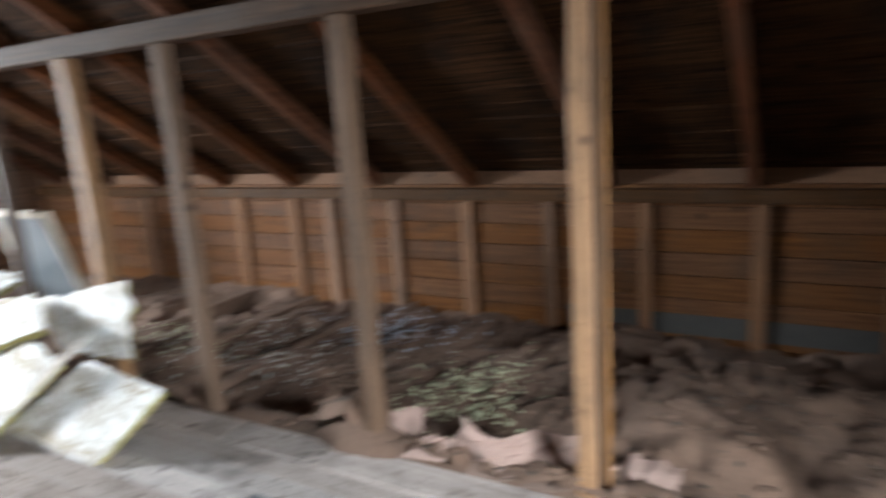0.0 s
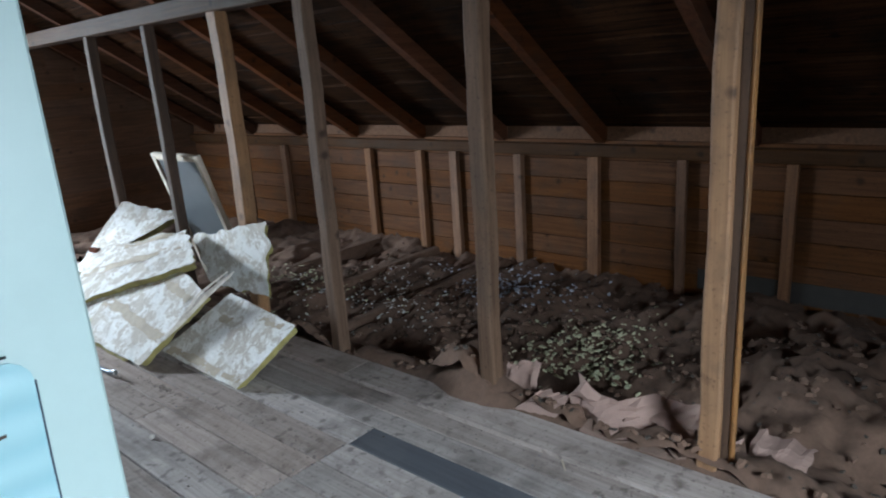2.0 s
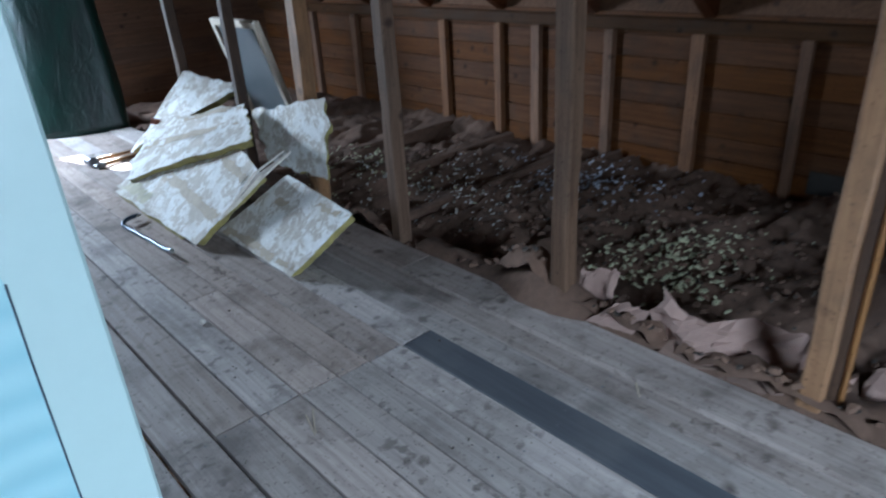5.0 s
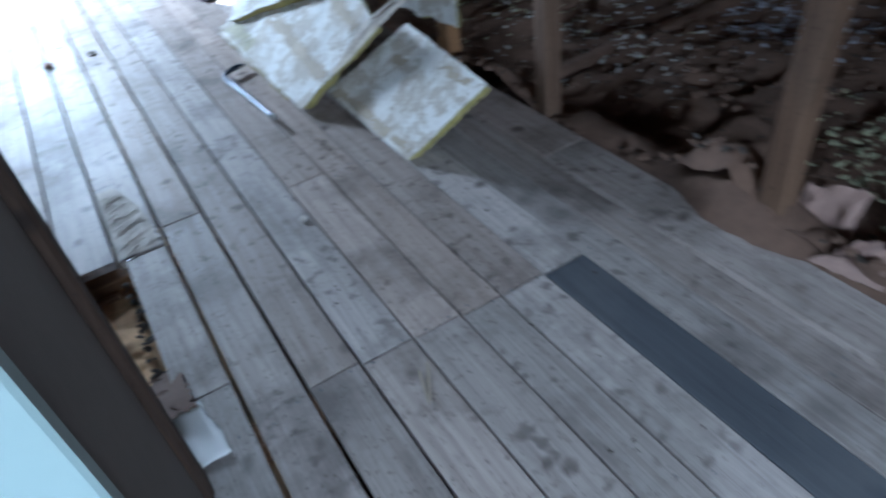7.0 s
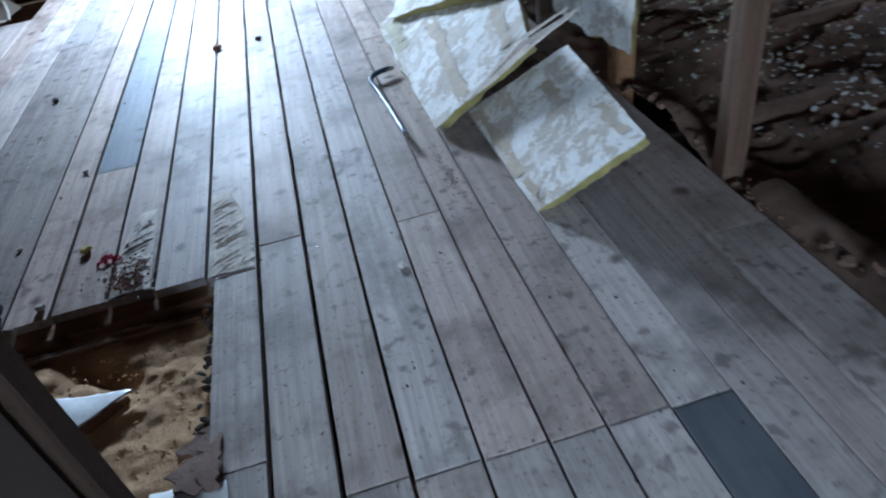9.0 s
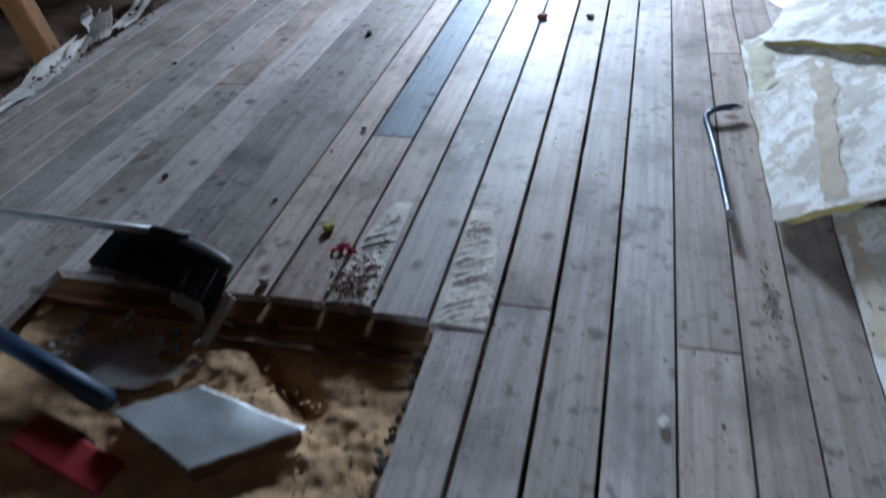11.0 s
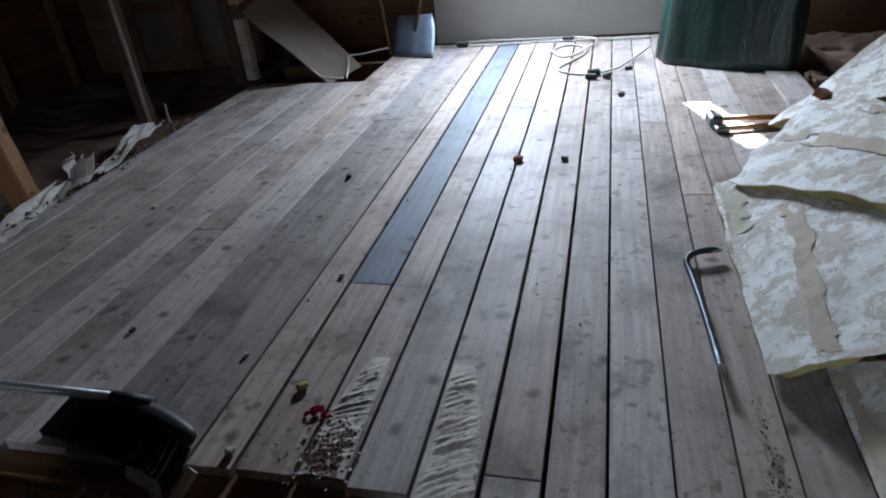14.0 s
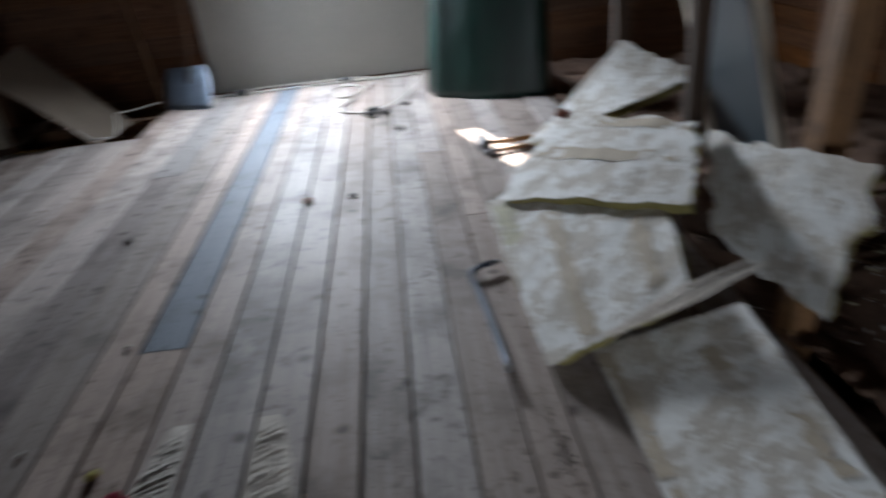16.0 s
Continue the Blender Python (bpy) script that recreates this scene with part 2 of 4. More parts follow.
door_paint = plain("pale_cyan_paint", (0.34, 0.44, 0.43), 0.42, 0, 0.05, 2.2, 0.05)
casing_paint = plain("grey_casing_paint", (0.17, 0.142, 0.125), 0.6, 0, 0.12, 4.0, 0.05)
clean_white = plain("clean_white_sheet", (0.80, 0.80, 0.80), 0.7, 0, 0.04, 4.0, 0.05)
earth = plain("garden_ground", (0.09, 0.11, 0.05), 0.95, 0, 0.4, 0.8, 0.3)
sash_paint = plain("cream_sash_paint", (0.58, 0.50, 0.40), 0.6, 0, 0.2, 8.0, 0.1)
frosted = plain("frosted_sheet", (0.75, 0.77, 0.78), 0.7, 0, 0.05, 3.0, 0.05)
patch_orange = wood("orange_block_wood", "x", (0.34, 0.17, 0.07), (0.55, 0.31, 0.15), 0.7, 0.2)
patch_pale = wood("pale_block_wood", "x", (0.40, 0.33, 0.24), (0.60, 0.53, 0.42), 0.7, 0.1)


for m, gloss in ((floor_wood, 0.22), (sky_tint_wood, 0.22), (blue_wood, 0.22), (roof_wood, 0.08), (rafter_wood, 0.2), (beam_wood, 0.2), (grey_post, 0.25), (wall_wood, 0.2)):
    m.node_tree.nodes["Principled BSDF"].inputs["Specular IOR Level"].default_value = gloss


def faced_material():
    """Peeling white paper facing with brown patches."""
    m, nt, b = base("peeling_facing", 0.8)
    v = coords(nt, (1, 1, 1))
    big, fine = noise_tex(nt, v, 9.0, 12, 0.78, 0.25), noise_tex(nt, v, 60, 5, 0.7)
    grain = ramp(nt, fine, [(0.3, (0, 0, 0)), (0.7, (1, 1, 1))])
    paper = mix(nt, grain, (0.66, 0.65, 0.625), (0.80, 0.79, 0.76))
    board = mix(nt, grain, (0.36, 0.305, 0.245), (0.50, 0.44, 0.365))
    col = mix(nt, ramp(nt, big, [(0.495, (0, 0, 0)), (0.515, (0.82,) * 3)]), paper, board)
    scab = noise_tex(nt, v, 26, 8, 0.78, 0.5)
    col = mix(nt, ramp(nt, scab, [(0.37, (0.85,) * 3), (0.39, (0, 0, 0))]), col, paper)
    col = mix(nt, ramp(nt, scab, [(0.62, (0, 0, 0)), (0.64, (0.9,) * 3)]), col, (0.31, 0.25, 0.185))
    worn = ramp(nt, noise_tex(nt, coords(nt, (1.2, 1.2, 1.2)), 2.6, 8, 0.75), [(0.50, (0, 0, 0)), (0.60, (0.4,) * 3)])
    col = mix(nt, worn, col, (0.44, 0.385, 0.31))
    spots = ramp(nt, fine, [(0.71, (0, 0, 0)), (0.76, (0.8,) * 3)])
    col = mix(nt, spots, col, (0.14, 0.095, 0.06))
    nt.links.new(col, b.inputs["Base Color"])
    bump(nt, b, big, 0.6, 0.01)
    return m


facing = faced_material()


def bag_material():
    m, nt, b = base("green_plastic_sheet", 0.4)
    v = coords(nt, (1, 1, 0.35))
    a = noise_tex(nt, v, 6, 6, 0.6)
    nt.links.new(ramp(nt, a, [(0.3, (0.002, 0.010, 0.008)), (0.75, (0.006, 0.042, 0.032))]), b.inputs["Base Color"])
    bump(nt, b, noise_tex(nt, v, 14, 5, 0.6, 1.0), 0.5, 0.02)
    return m


green_sheet = bag_material()


def ribbed_material():
    """Cyan ribbed glazing, ribs lying across."""
    m, nt, b = base("ribbed_cyan_glazing", 0.3)
    v = coords(nt, (1, 1, 1))
    w = node(nt, "ShaderNodeTexWave", Scale=4.2, Distortion=1.2, Detail=2.0)
    w.bands_direction = "Z"
    nt.links.new(v, w.inputs["Vector"])
    col = ramp(nt, w.outputs["Fac"], [(0.0, (0.23, 0.40, 0.44)), (1.0, (0.28, 0.45, 0.48))])
    nt.links.new(col, b.inputs["Base Color"])
    bump(nt, b, w.outputs["Fac"], 0.35, 0.01)
    return m


ribbed = ribbed_material()


def glass_material():
    m, nt, b = base("dusty_glass", 0.12)
    b.inputs["Base Color"].default_value = (0.07, 0.09, 0.105, 1)
    b.inputs["Transmission Weight"].default_value = 0.25
    v = coords(nt, (1, 1, 1))
    r = ramp(nt, noise_tex(nt, v, 2, 3), [(0.3, (0.3,) * 3), (0.7, (0.5,) * 3)])
    nt.links.new(r, b.inputs["Roughness"])
    return m


glass = glass_material()

# ---- builders ----


def mesh_of(name, bm, material, smooth=False):
    me = bpy.data.meshes.new(name)
    bmesh.ops.recalc_face_normals(bm, faces=bm.faces)
    bm.to_mesh(me)
    bm.free()
    if smooth:
        me.polygons.foreach_set("use_smooth", [True] * len(me.polygons))
    me.materials.append(material)
    return me


def part(name, bm, material, parent=None, label="", smooth=False):
    ob = new(name, mesh_of(name, bm, material, smooth))
    if parent is not None:
        ob.parent = parent
    if label:
        tagged(ob, label)
    return ob


def thing(name, bm, material, label, category, group="", kind="", smooth=False):
    return tagged(part(name, bm, material, None, "", smooth), label, category, group, kind)


def empty(name, label, category, group="", kind="", m=None):
    ob = tagged(new(name), label, category, group, kind)
    if m is not None:
        ob.matrix_world = m
    return ob


def add_box(bm, lo, hi, bevel=0.004, rough=0.0, m=None):
    """A bevelled box between two corners, with its corners slightly out of true."""
    made = bmesh.ops.create_cube(bm, size=1.0)["verts"]
    lo, hi = Vector(lo), Vector(hi)
    mid, size = (lo + hi) / 2, hi - lo
    for v in made:
        v.co = Vector((mid[i] + v.co[i] * size[i] + random.uniform(-rough, rough) for i in range(3)))
    if bevel:
        edges = list({e for v in made for e in v.link_edges})
        res = bmesh.ops.bevel(bm, geom=edges, offset=bevel, segments=1, affect="EDGES", profile=0.5)
        made = list({v for f in res["faces"] for v in f.verts} | {v for v in made if v.is_valid})
    if m is not None:
        bmesh.ops.transform(bm, matrix=m, verts=made)
    return made


def box(lo, hi, bevel=0.004, rough=0.0, m=None):
    bm = bmesh.new()
    add_box(bm, lo, hi, bevel, rough, m)
    return bm


def tube_bm(points, radius, sides=8, bm=None):
    """A round bar or cable along a smooth line through the points; radius may be a list."""
    bm = bm or bmesh.new()
    pts = [Vector(p) for p in points]
    rad = radius if isinstance(radius, (list, tuple)) else [radius] * len(pts)
    rings, up = [], Vector((0.13, 0.27, 1)).normalized()
    for i, p in enumerate(pts):
        d = (pts[min(i + 1, len(pts) - 1)] - pts[max(i - 1, 0)]).normalized()
        a = d.cross(up)
        if a.length < 0.05:
            a = d.cross(Vector((1, 0, 0)))
        a.normalize()
        c = d.cross(a)
        rings.append([bm.verts.new(p + rad[i] * (math.cos(k * math.tau / sides) * a + math.sin(k * math.tau / sides) * c)) for k in range(sides)])
    for r0, r1 in zip(rings, rings[1:]):
        for k in range(sides):
            bm.faces.new((r0[k], r0[(k + 1) % sides], r1[(k + 1) % sides], r1[k]))
    bm.faces.new(rings[0]), bm.faces.new(rings[-1])
    return bm


def spline(points, n=8):
    """Catmull-Rom line through points."""
    p = [Vector(q) for q in points]
    p = [2 * p[0] - p[1]] + p + [2 * p[-1] - p[-2]]
    out = []
    for a, b, c, d in zip(p, p[1:], p[2:], p[3:]):
        for i in range(n):
            t = i / n
            out.append(0.5 * (2 * b + (c - a) * t + (2 * a - 5 * b + 4 * c - d) * t * t + (3 * b - a - 3 * c + d) * t ** 3))
    return out + [p[-2]]


def prism(bm, outline, y0, y1):
    """An outline of (x, z) pushed through from y0 to y1."""
    a = [bm.verts.new((x, y0, z)) for x, z in outline]
    b = [bm.verts.new((x, y1, z)) for x, z in outline]
    bm.faces.new(a), bm.faces.new(b[::-1])
    for i in range(len(a)):
        j = (i + 1) % len(a)
        bm.faces.new((a[i], a[j], b[j], b[i]))


def sheet_bm(corners, nu, nv, wave=0.0, seed=0, ragged=0.0, scale=5.0):
    """A bent, ragged sheet over four corners (two along u, two along v)."""
    bm = bmesh.new()
    a, b, c, d = (Vector(p) for p in corners)
    n = (b - a).cross(d - a).normalized()
    grid = []
    for j in range(nv + 1):
        row = []
        for i in range(nu + 1):
            u, v = i / nu, j / nv
            if i in (0, nu):
                u += random.uniform(-ragged, ragged)
            if j in (0, nv):
                v += random.uniform(-ragged, ragged)
            p = a * (1 - u) * (1 - v) + b * u * (1 - v) + c * u * v + d * (1 - u) * v
            p += n * wave * noise.noise(p * scale + Vector((seed, 0, 0))) * 2
            row.append(bm.verts.new(p))
        grid.append(row)
    for j in range(nv):
        for i in range(nu):
            bm.faces.new((grid[j][i], grid[j][i + 1], grid[j + 1][i + 1], grid[j + 1][i]))
    return bm


def thicken(ob, thick, offset=0.0):
    mod = ob.modifiers.new("thickness", "SOLIDIFY")
    mod.thickness, mod.offset = thick, offset
    return ob


# ---- ground outside ----
bm = bmesh.new()
for x, y in ((-900, -900), (900, -900), (900, 900), (-900, 900)):
    bm.verts.new((x, y, -3.2))
bm.faces.new(list(bm.verts))
thing("ground", bm, earth, "grassy ground far below the attic", "ground", kind="structure")

# ---- gable walls ----


def gable(name, y0, y1, openings, label):
    """A boarded gable: horizontal boards cut round the openings (x0, x1, z0, z1)."""
    wall = empty(name, label, "wall", kind="structure")
    z, step = -0.3, 0.17
    while z < roof_z(RIDGE) - 0.02:
        top = min(z + step - 0.004, roof_z(RIDGE))
        half = (XR - RIDGE) if top <= EAVE_Z else (roof_z(RIDGE) - top) / SLOPE
        spans = [(RIDGE - half - 0.05, RIDGE + half + 0.05)]
        for ox0, ox1, oz0, oz1 in openings:
            if z < oz1 and top > oz0:
                cut = []
                for s0, s1 in spans:
                    if s0 < ox0:
                        cut.append((s0, min(s1, ox0)))
                    if s1 > ox1:
                        cut.append((max(s0, ox1), s1))
                spans = cut
        for s0, s1 in spans:
            if s1 - s0 > 0.02:
                part("plank", box((s0, y0, z), (s1, y1 - random.uniform(0, 0.003), top), 0.0012), gable_wood, wall)
        z += step - 0.003
    # outer skin, kept behind the boards
    bm = bmesh.new()
    ys = (y1 + 0.004, y1 + 0.06) if y1 > 3 else (y0 - 0.06, y0 - 0.004)
    cuts = sorted({XL - 0.1, RIDGE, XR + 0.1} | {v for o in openings for v in o[:2]})
    for c0, c1 in zip(cuts, cuts[1:]):
        holes = sorted((o[2], o[3]) for o in openings if o[0] <= c0 and o[1] >= c1)
        z0 = -0.4
        for h0, h1 in holes:
            prism(bm, [(c0, z0), (c1, z0), (c1, h0), (c0, h0)], *ys)
            z0 = h1
        prism(bm, [(c0, z0), (c1, z0), (c1, roof_z(c1) + 0.17), (c0, roof_z(c0) + 0.17)], *ys)
    part("siding", bm, gable_wood, wall)
    return wall


gable("wall_north", Y1, Y1 + 0.03, [WIN_N, SUN_SLOT_N], "dark brown horizontal boards of the gable wall")
gable("wall_south", Y0 - 0.03, Y0, [WIN_S], "dark brown horizontal boards of the gable wall")


def window(name, x0, x1, z0, z1, y, pane_material, label):
    w = empty(name, label, "window", kind="structure")
    for n, lo, hi in (("window_frame", (x0, y - 0.03, z0), (x0 + 0.05, y + 0.05, z1)), ("window_frame", (x1 - 0.05, y - 0.03, z0), (x1, y + 0.05, z1)),
                      ("window_frame", (x0 + 0.05, y - 0.028, z1 - 0.05), (x1 - 0.05, y + 0.05, z1)), ("window_sill", (x0 + 0.05, y - 0.04, z0), (x1 - 0.05, y + 0.05, z0 + 0.05))):
        part(n, box(lo, hi, 0.004), sash_paint, w)
    part("pane", box((x0 + 0.05, y + 0.03, z0 + 0.05), (x1 - 0.05, y + 0.034, z1 - 0.05), 0), pane_material, w)
    return w


window("window_1", *WIN_N, Y1 + 0.03, frosted, "window covered with pale frosted sheet")
window("window_2", *WIN_S, Y0 - 0.05, frosted, "window covered with pale frosted sheet")

# ---- eave walls ----


def eave_wall(name, x, inward, stud_ys, label):
    wall = empty(name, label, "wall", kind="structure")
    z = -0.32
    for i in range(8):
        top = z + 0.15 + random.uniform(-0.01, 0.01)
        part("plank", box((min(x, x - inward * 0.025), Y0, z), (max(x, x - inward * 0.025), Y1, top - 0.004), 0.003, 0.001), wall_wood, wall)
        z = top
    x0, x1 = sorted((x + inward * 0.055, x + inward * 0.002))
    part("plate", box((x0 - 0.01, Y0, EAVE_Z - 0.085), (x1 + 0.01, Y1, EAVE_Z), 0.006, 0.002), beam_wood, wall)
    # unseen backing added to keep daylight from leaking past the planks
    e0, e1 = sorted((x - inward * 0.03, x - inward * 0.055))
    part("fascia", box((e0, Y0 - 0.05, -0.4), (e1, Y1 + 0.05, EAVE_Z + 0.165), 0), gable_wood, wall)
    for y, w in stud_ys:
        part("stud", box((x0, y - w / 2, -0.3), (x1, y + w / 2, EAVE_Z - 0.087), 0.005, 0.004), stud_wood, wall)
    return wall


eave_wall("wall_east", XR, -1, [(-1.4, 0.08), (-0.6, 0.08), (0.1, 0.08), (0.78, 0.065), (1.438, 0.06), (2.08, 0.09), (2.725, 0.07), (3.38, 0.08), (3.77, 0.075), (4.42, 0.09), (5.74, 0.09), (6.5, 0.08)],
          "low eave wall of orange-brown horizontal boards with studs")
eave_wall("wall_west", XL, 1, [(y * 0.8 - 1.6, 0.08) for y in range(12)], "low dark eave wall of boards with studs")
bm = box((XR - 0.0062, -1.9, -0.12), (XR - 0.002, 1.32, 0.02), 0)
bmesh.ops.translate(bm, verts=bm.verts, vec=(-0.002, 0, 0))
thing("felt_strip", bm, grey_strip, "grey felt strip along the foot of the eave wall", "felt strip", kind="structure")

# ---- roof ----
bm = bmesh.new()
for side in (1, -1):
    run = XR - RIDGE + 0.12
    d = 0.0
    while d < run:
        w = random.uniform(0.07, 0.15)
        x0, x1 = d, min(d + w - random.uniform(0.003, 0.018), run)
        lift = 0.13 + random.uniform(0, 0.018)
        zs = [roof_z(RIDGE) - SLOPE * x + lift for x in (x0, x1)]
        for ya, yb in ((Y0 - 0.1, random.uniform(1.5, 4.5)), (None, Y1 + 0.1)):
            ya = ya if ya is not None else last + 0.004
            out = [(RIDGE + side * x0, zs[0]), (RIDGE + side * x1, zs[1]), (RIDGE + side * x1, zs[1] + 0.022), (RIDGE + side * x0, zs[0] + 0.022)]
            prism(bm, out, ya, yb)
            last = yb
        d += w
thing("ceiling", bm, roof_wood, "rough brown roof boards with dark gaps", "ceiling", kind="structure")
bm = bmesh.new()
for side in (1, -1):
    xs = (RIDGE, RIDGE + side * (XR - RIDGE + 0.35))
    zz = [roof_z(RIDGE) + 0.175 - SLOPE * abs(x - RIDGE) for x in xs]
    prism(bm, [(xs[0], zz[0]), (xs[1], zz[1]), (xs[1], zz[1] + 0.03), (xs[0], zz[0] + 0.03)], Y0 - 0.3, Y1 + 0.3)
thing("roof_covering", bm, grey_strip, "grey roofing felt over the boards", "roof", kind="structure")

RAFTER_YS = [-1.55, -0.7, 0.15, 1.02, 2.04, 2.9, 3.77, 4.63, 5.5, 6.35, 7.2]
for side in (1, -1):
    for y in RAFTER_YS:
        bm = bmesh.new()
        x0, x1 = RIDGE, RIDGE + side * (XR - RIDGE + 0.05)
        prism(bm, [(x0, roof_z(x0) + 0.005), (x1, roof_z(x1) + 0.003), (x1, roof_z(x1) + 0.128), (x0, roof_z(x0) + 0.128)], y - 0.035, y + 0.035)
        thing("rafter", bm, rafter_wood, "reddish brown sawn timber rafter under the roof boards", "rafter", "rafters", kind="structure")
# purlins on the posts
for x in (2.7, -1.68):
    thing("purlin", box((x - 0.055, Y0 + 0.02, 1.81), (x + 0.055, 6.4 if x > 0 else 7.4, 1.915), 0.006, 0.004), beam_wood,
          "long sawn timber purlin carried by the posts", "beam", "purlins", kind="structure")

# ---- posts ----


def timber_post(x, y, w, d, top, material, label, lean=0.0, knobs=True, z0=-0.2):
    """An uneven sawn post with worn corners."""
    bm = bmesh.new()
    n = 14
    rings = []
    for i in range(n + 1):
        z = z0 + (top - z0) * i / n
        cx, cy = lean * (z / top), lean * 0.5 * (z / top)
        jx, jy = (noise.noise((x * 3, y * 3, z * 2.2)) * 0.012, noise.noise((x * 3 + 9, y * 3, z * 2.2)) * 0.012)
        ring = []
        for sx, sy in ((-1, -0.8), (-0.8, -1), (0.8, -1), (1, -0.8), (1, 0.8), (0.8, 1), (-0.8, 1), (-1, 0.8)):
            e = 1 + 0.10 * noise.noise((sx * 2 + x, sy * 2 + y, z * 5)) if knobs else 1
            ring.append(bm.verts.new((x + cx + jx + sx * d / 2 * e, y + cy + jy + sy * w / 2 * e, z)))
        rings.append(ring)
    for r0, r1 in zip(rings, rings[1:]):
        for k in range(8):
            bm.faces.new((r0[k], r0[(k + 1) % 8], r1[(k + 1) % 8], r1[k]))
    bm.faces.new(rings[0]), bm.faces.new(rings[-1])
    return thing("post", bm, material, label, "post", "purlin posts")


p1 = timber_post(2.70, 0.515, 0.068, 0.065, 1.81, post_wood, "pale orange timber post with a split dark groove")
part("plank", box((2.70, 0.440, -0.03), (2.735, 0.456, 1.80), 0.004, 0.004), post_wood, p1, "narrow plank nailed beside the post")
# dark filler that gives the gap between post and plank its shade
part("groove_strip", box((2.705, 0.4565, -0.03), (2.728, 0.483, 1.80), 0.002, 0.002), dark_post, p1, "dark strip standing in for the shade in the groove")
timber_post(2.70, 1.465, 0.08, 0.075, 1.81, grey_post, "greyish worn timber post")
timber_post(2.70, 2.487, 0.075, 0.075, 1.81, grey_post, "greyish worn timber post")
timber_post(2.70, 3.23, 0.095, 0.08, 1.81, post_wood, "orange timber post behind the torn insulation")
timber_post(2.70, 4.04, 0.06, 0.07, 1.81, dark_post, "dark brown timber post")
timber_post(2.70, 4.91, 0.07, 0.07, 1.81, dark_post, "dark brown timber post with pale edge")
for y in (-0.6, -1.6):
    timber_post(2.70, y, 0.1, 0.1, 1.81, grey_post, "greyish worn timber post")
timber_post(-1.70, 4.35, 0.10, 0.16, 1.81, post_wood, "brown timber post at the edge of the floor", lean=-0.10)
p8 = timber_post(-1.88, 5.75, 0.08, 0.10, 1.81, dark_post, "dark timber post with a pale chipped edge")
part("chipped_edge", box((-1.842, 5.694, -0.05), (-1.818, 5.712, 1.78), 0.003, 0.003), grey_chip, p8, "pale chipped paint strip")
for y in (-1.0, 0.9, 2.7):
    timber_post(-1.70, y, 0.10, 0.10, 1.81, dark_post, "dark timber post at the edge of the floor")

# ---- floor ----
floor_root = empty("floor", "grey worn floorboards with dark gaps and a torn-up hole", "floor", kind="structure")
SEAMS = [-1.38, -1.26, -1.10, -0.93, -0.76, -0.57, -0.40, -0.22, 0.0, 0.195, 0.38, 0.525, 0.70, 0.845, 1.013, 1.18, 1.333, 1.483, 1.638, 1.787, 1.918, 2.068, 2.212, 2.335, 2.45, 2.635]
HOLE = (-0.22, 1.013, 1.74, 2.69)
JOINTS = {1.013: [1.92, 2.655], 1.18: [1.02, 2.765], 1.333: [1.77], 1.483: [1.755, 5.9], 1.638: [1.748, 2.69, 5.36], 1.787: [1.74, 4.4], 1.918: [1.735], 2.068: [1.728], 2.212: [4.1],
          0.525: [3.60], 0.195: [0.6], 0.38: [0.2], 0.70: [0.9], 0.0: [5.5], -0.40: [4.0], -0.93: [5.2], 2.335: [2.95], 2.45: [2.2, 4.4]}
for s0, s1 in zip(SEAMS, SEAMS[1:]):
    far = 6.46 if s1 <= -0.39 else Y1 - 0.03
    cuts = [Y0] + sorted(JOINTS.get(s0, [])) + [far]
    if s0 >= HOLE[0] - 0.01 and s1 <= HOLE[1] + 0.001:
        cuts = sorted({Y0, *[c for c in cuts[1:-1] if not HOLE[2] - 0.3 < c < HOLE[3] + 0.3], HOLE[2], HOLE[3] + random.uniform(-0.012, 0.012), far})
    gap = random.choice((0.004, 0.0055, 0.0065)) if 0.3 < s0 < 1.4 else (0.0032 if 1.4 < s0 < 1.95 else 0.0016)
    for c0, c1 in zip(cuts, cuts[1:]):
        if s0 >= HOLE[0] - 0.01 and s1 <= HOLE[1] + 0.001 and abs(c0 - HOLE[2]) < 0.001:
            continue
        mat = floor_wood
        if s0 in (-0.57, 0.0) and c0 > 2.6:
            mat = sky_tint_wood
        if s0 == 0.525 and c0 > 3.5:
            mat = blue_wood
        if s0 == 2.068 and c1 < 1.8:
            mat = slate_wood
        up = random.uniform(-0.0015, 0.0005)
        if s0 == 2.45:
            up += 0.016
        a = 1.040 if s0 == 1.013 and c1 < 2.7 else s0 + gap
        part("board", box((a, c0 + 0.003, -0.032 + up), (s1 - gap, c1 - 0.003, up), 0.0016, 0.0005), mat, floor_root)
# joists under the boards
for y in (-1.8, -1.1, -0.4, 0.3, 1.05, 1.745, 2.66, 3.6, 4.5, 5.4, 6.42, 7.2):
    part("joist", box((FLOOR_L - 0.05, y - 0.04, -0.20), (FLOOR_R + 0.02, y + 0.04, -0.035), 0.004, 0.003), joist_wood, floor_root)
# ledge along the east edge
part("edge_batten", box((2.637, Y0 + 0.05, -0.12), (2.66, Y1 - 0.1, -0.012), 0.003, 0.002), joist_wood, floor_root)


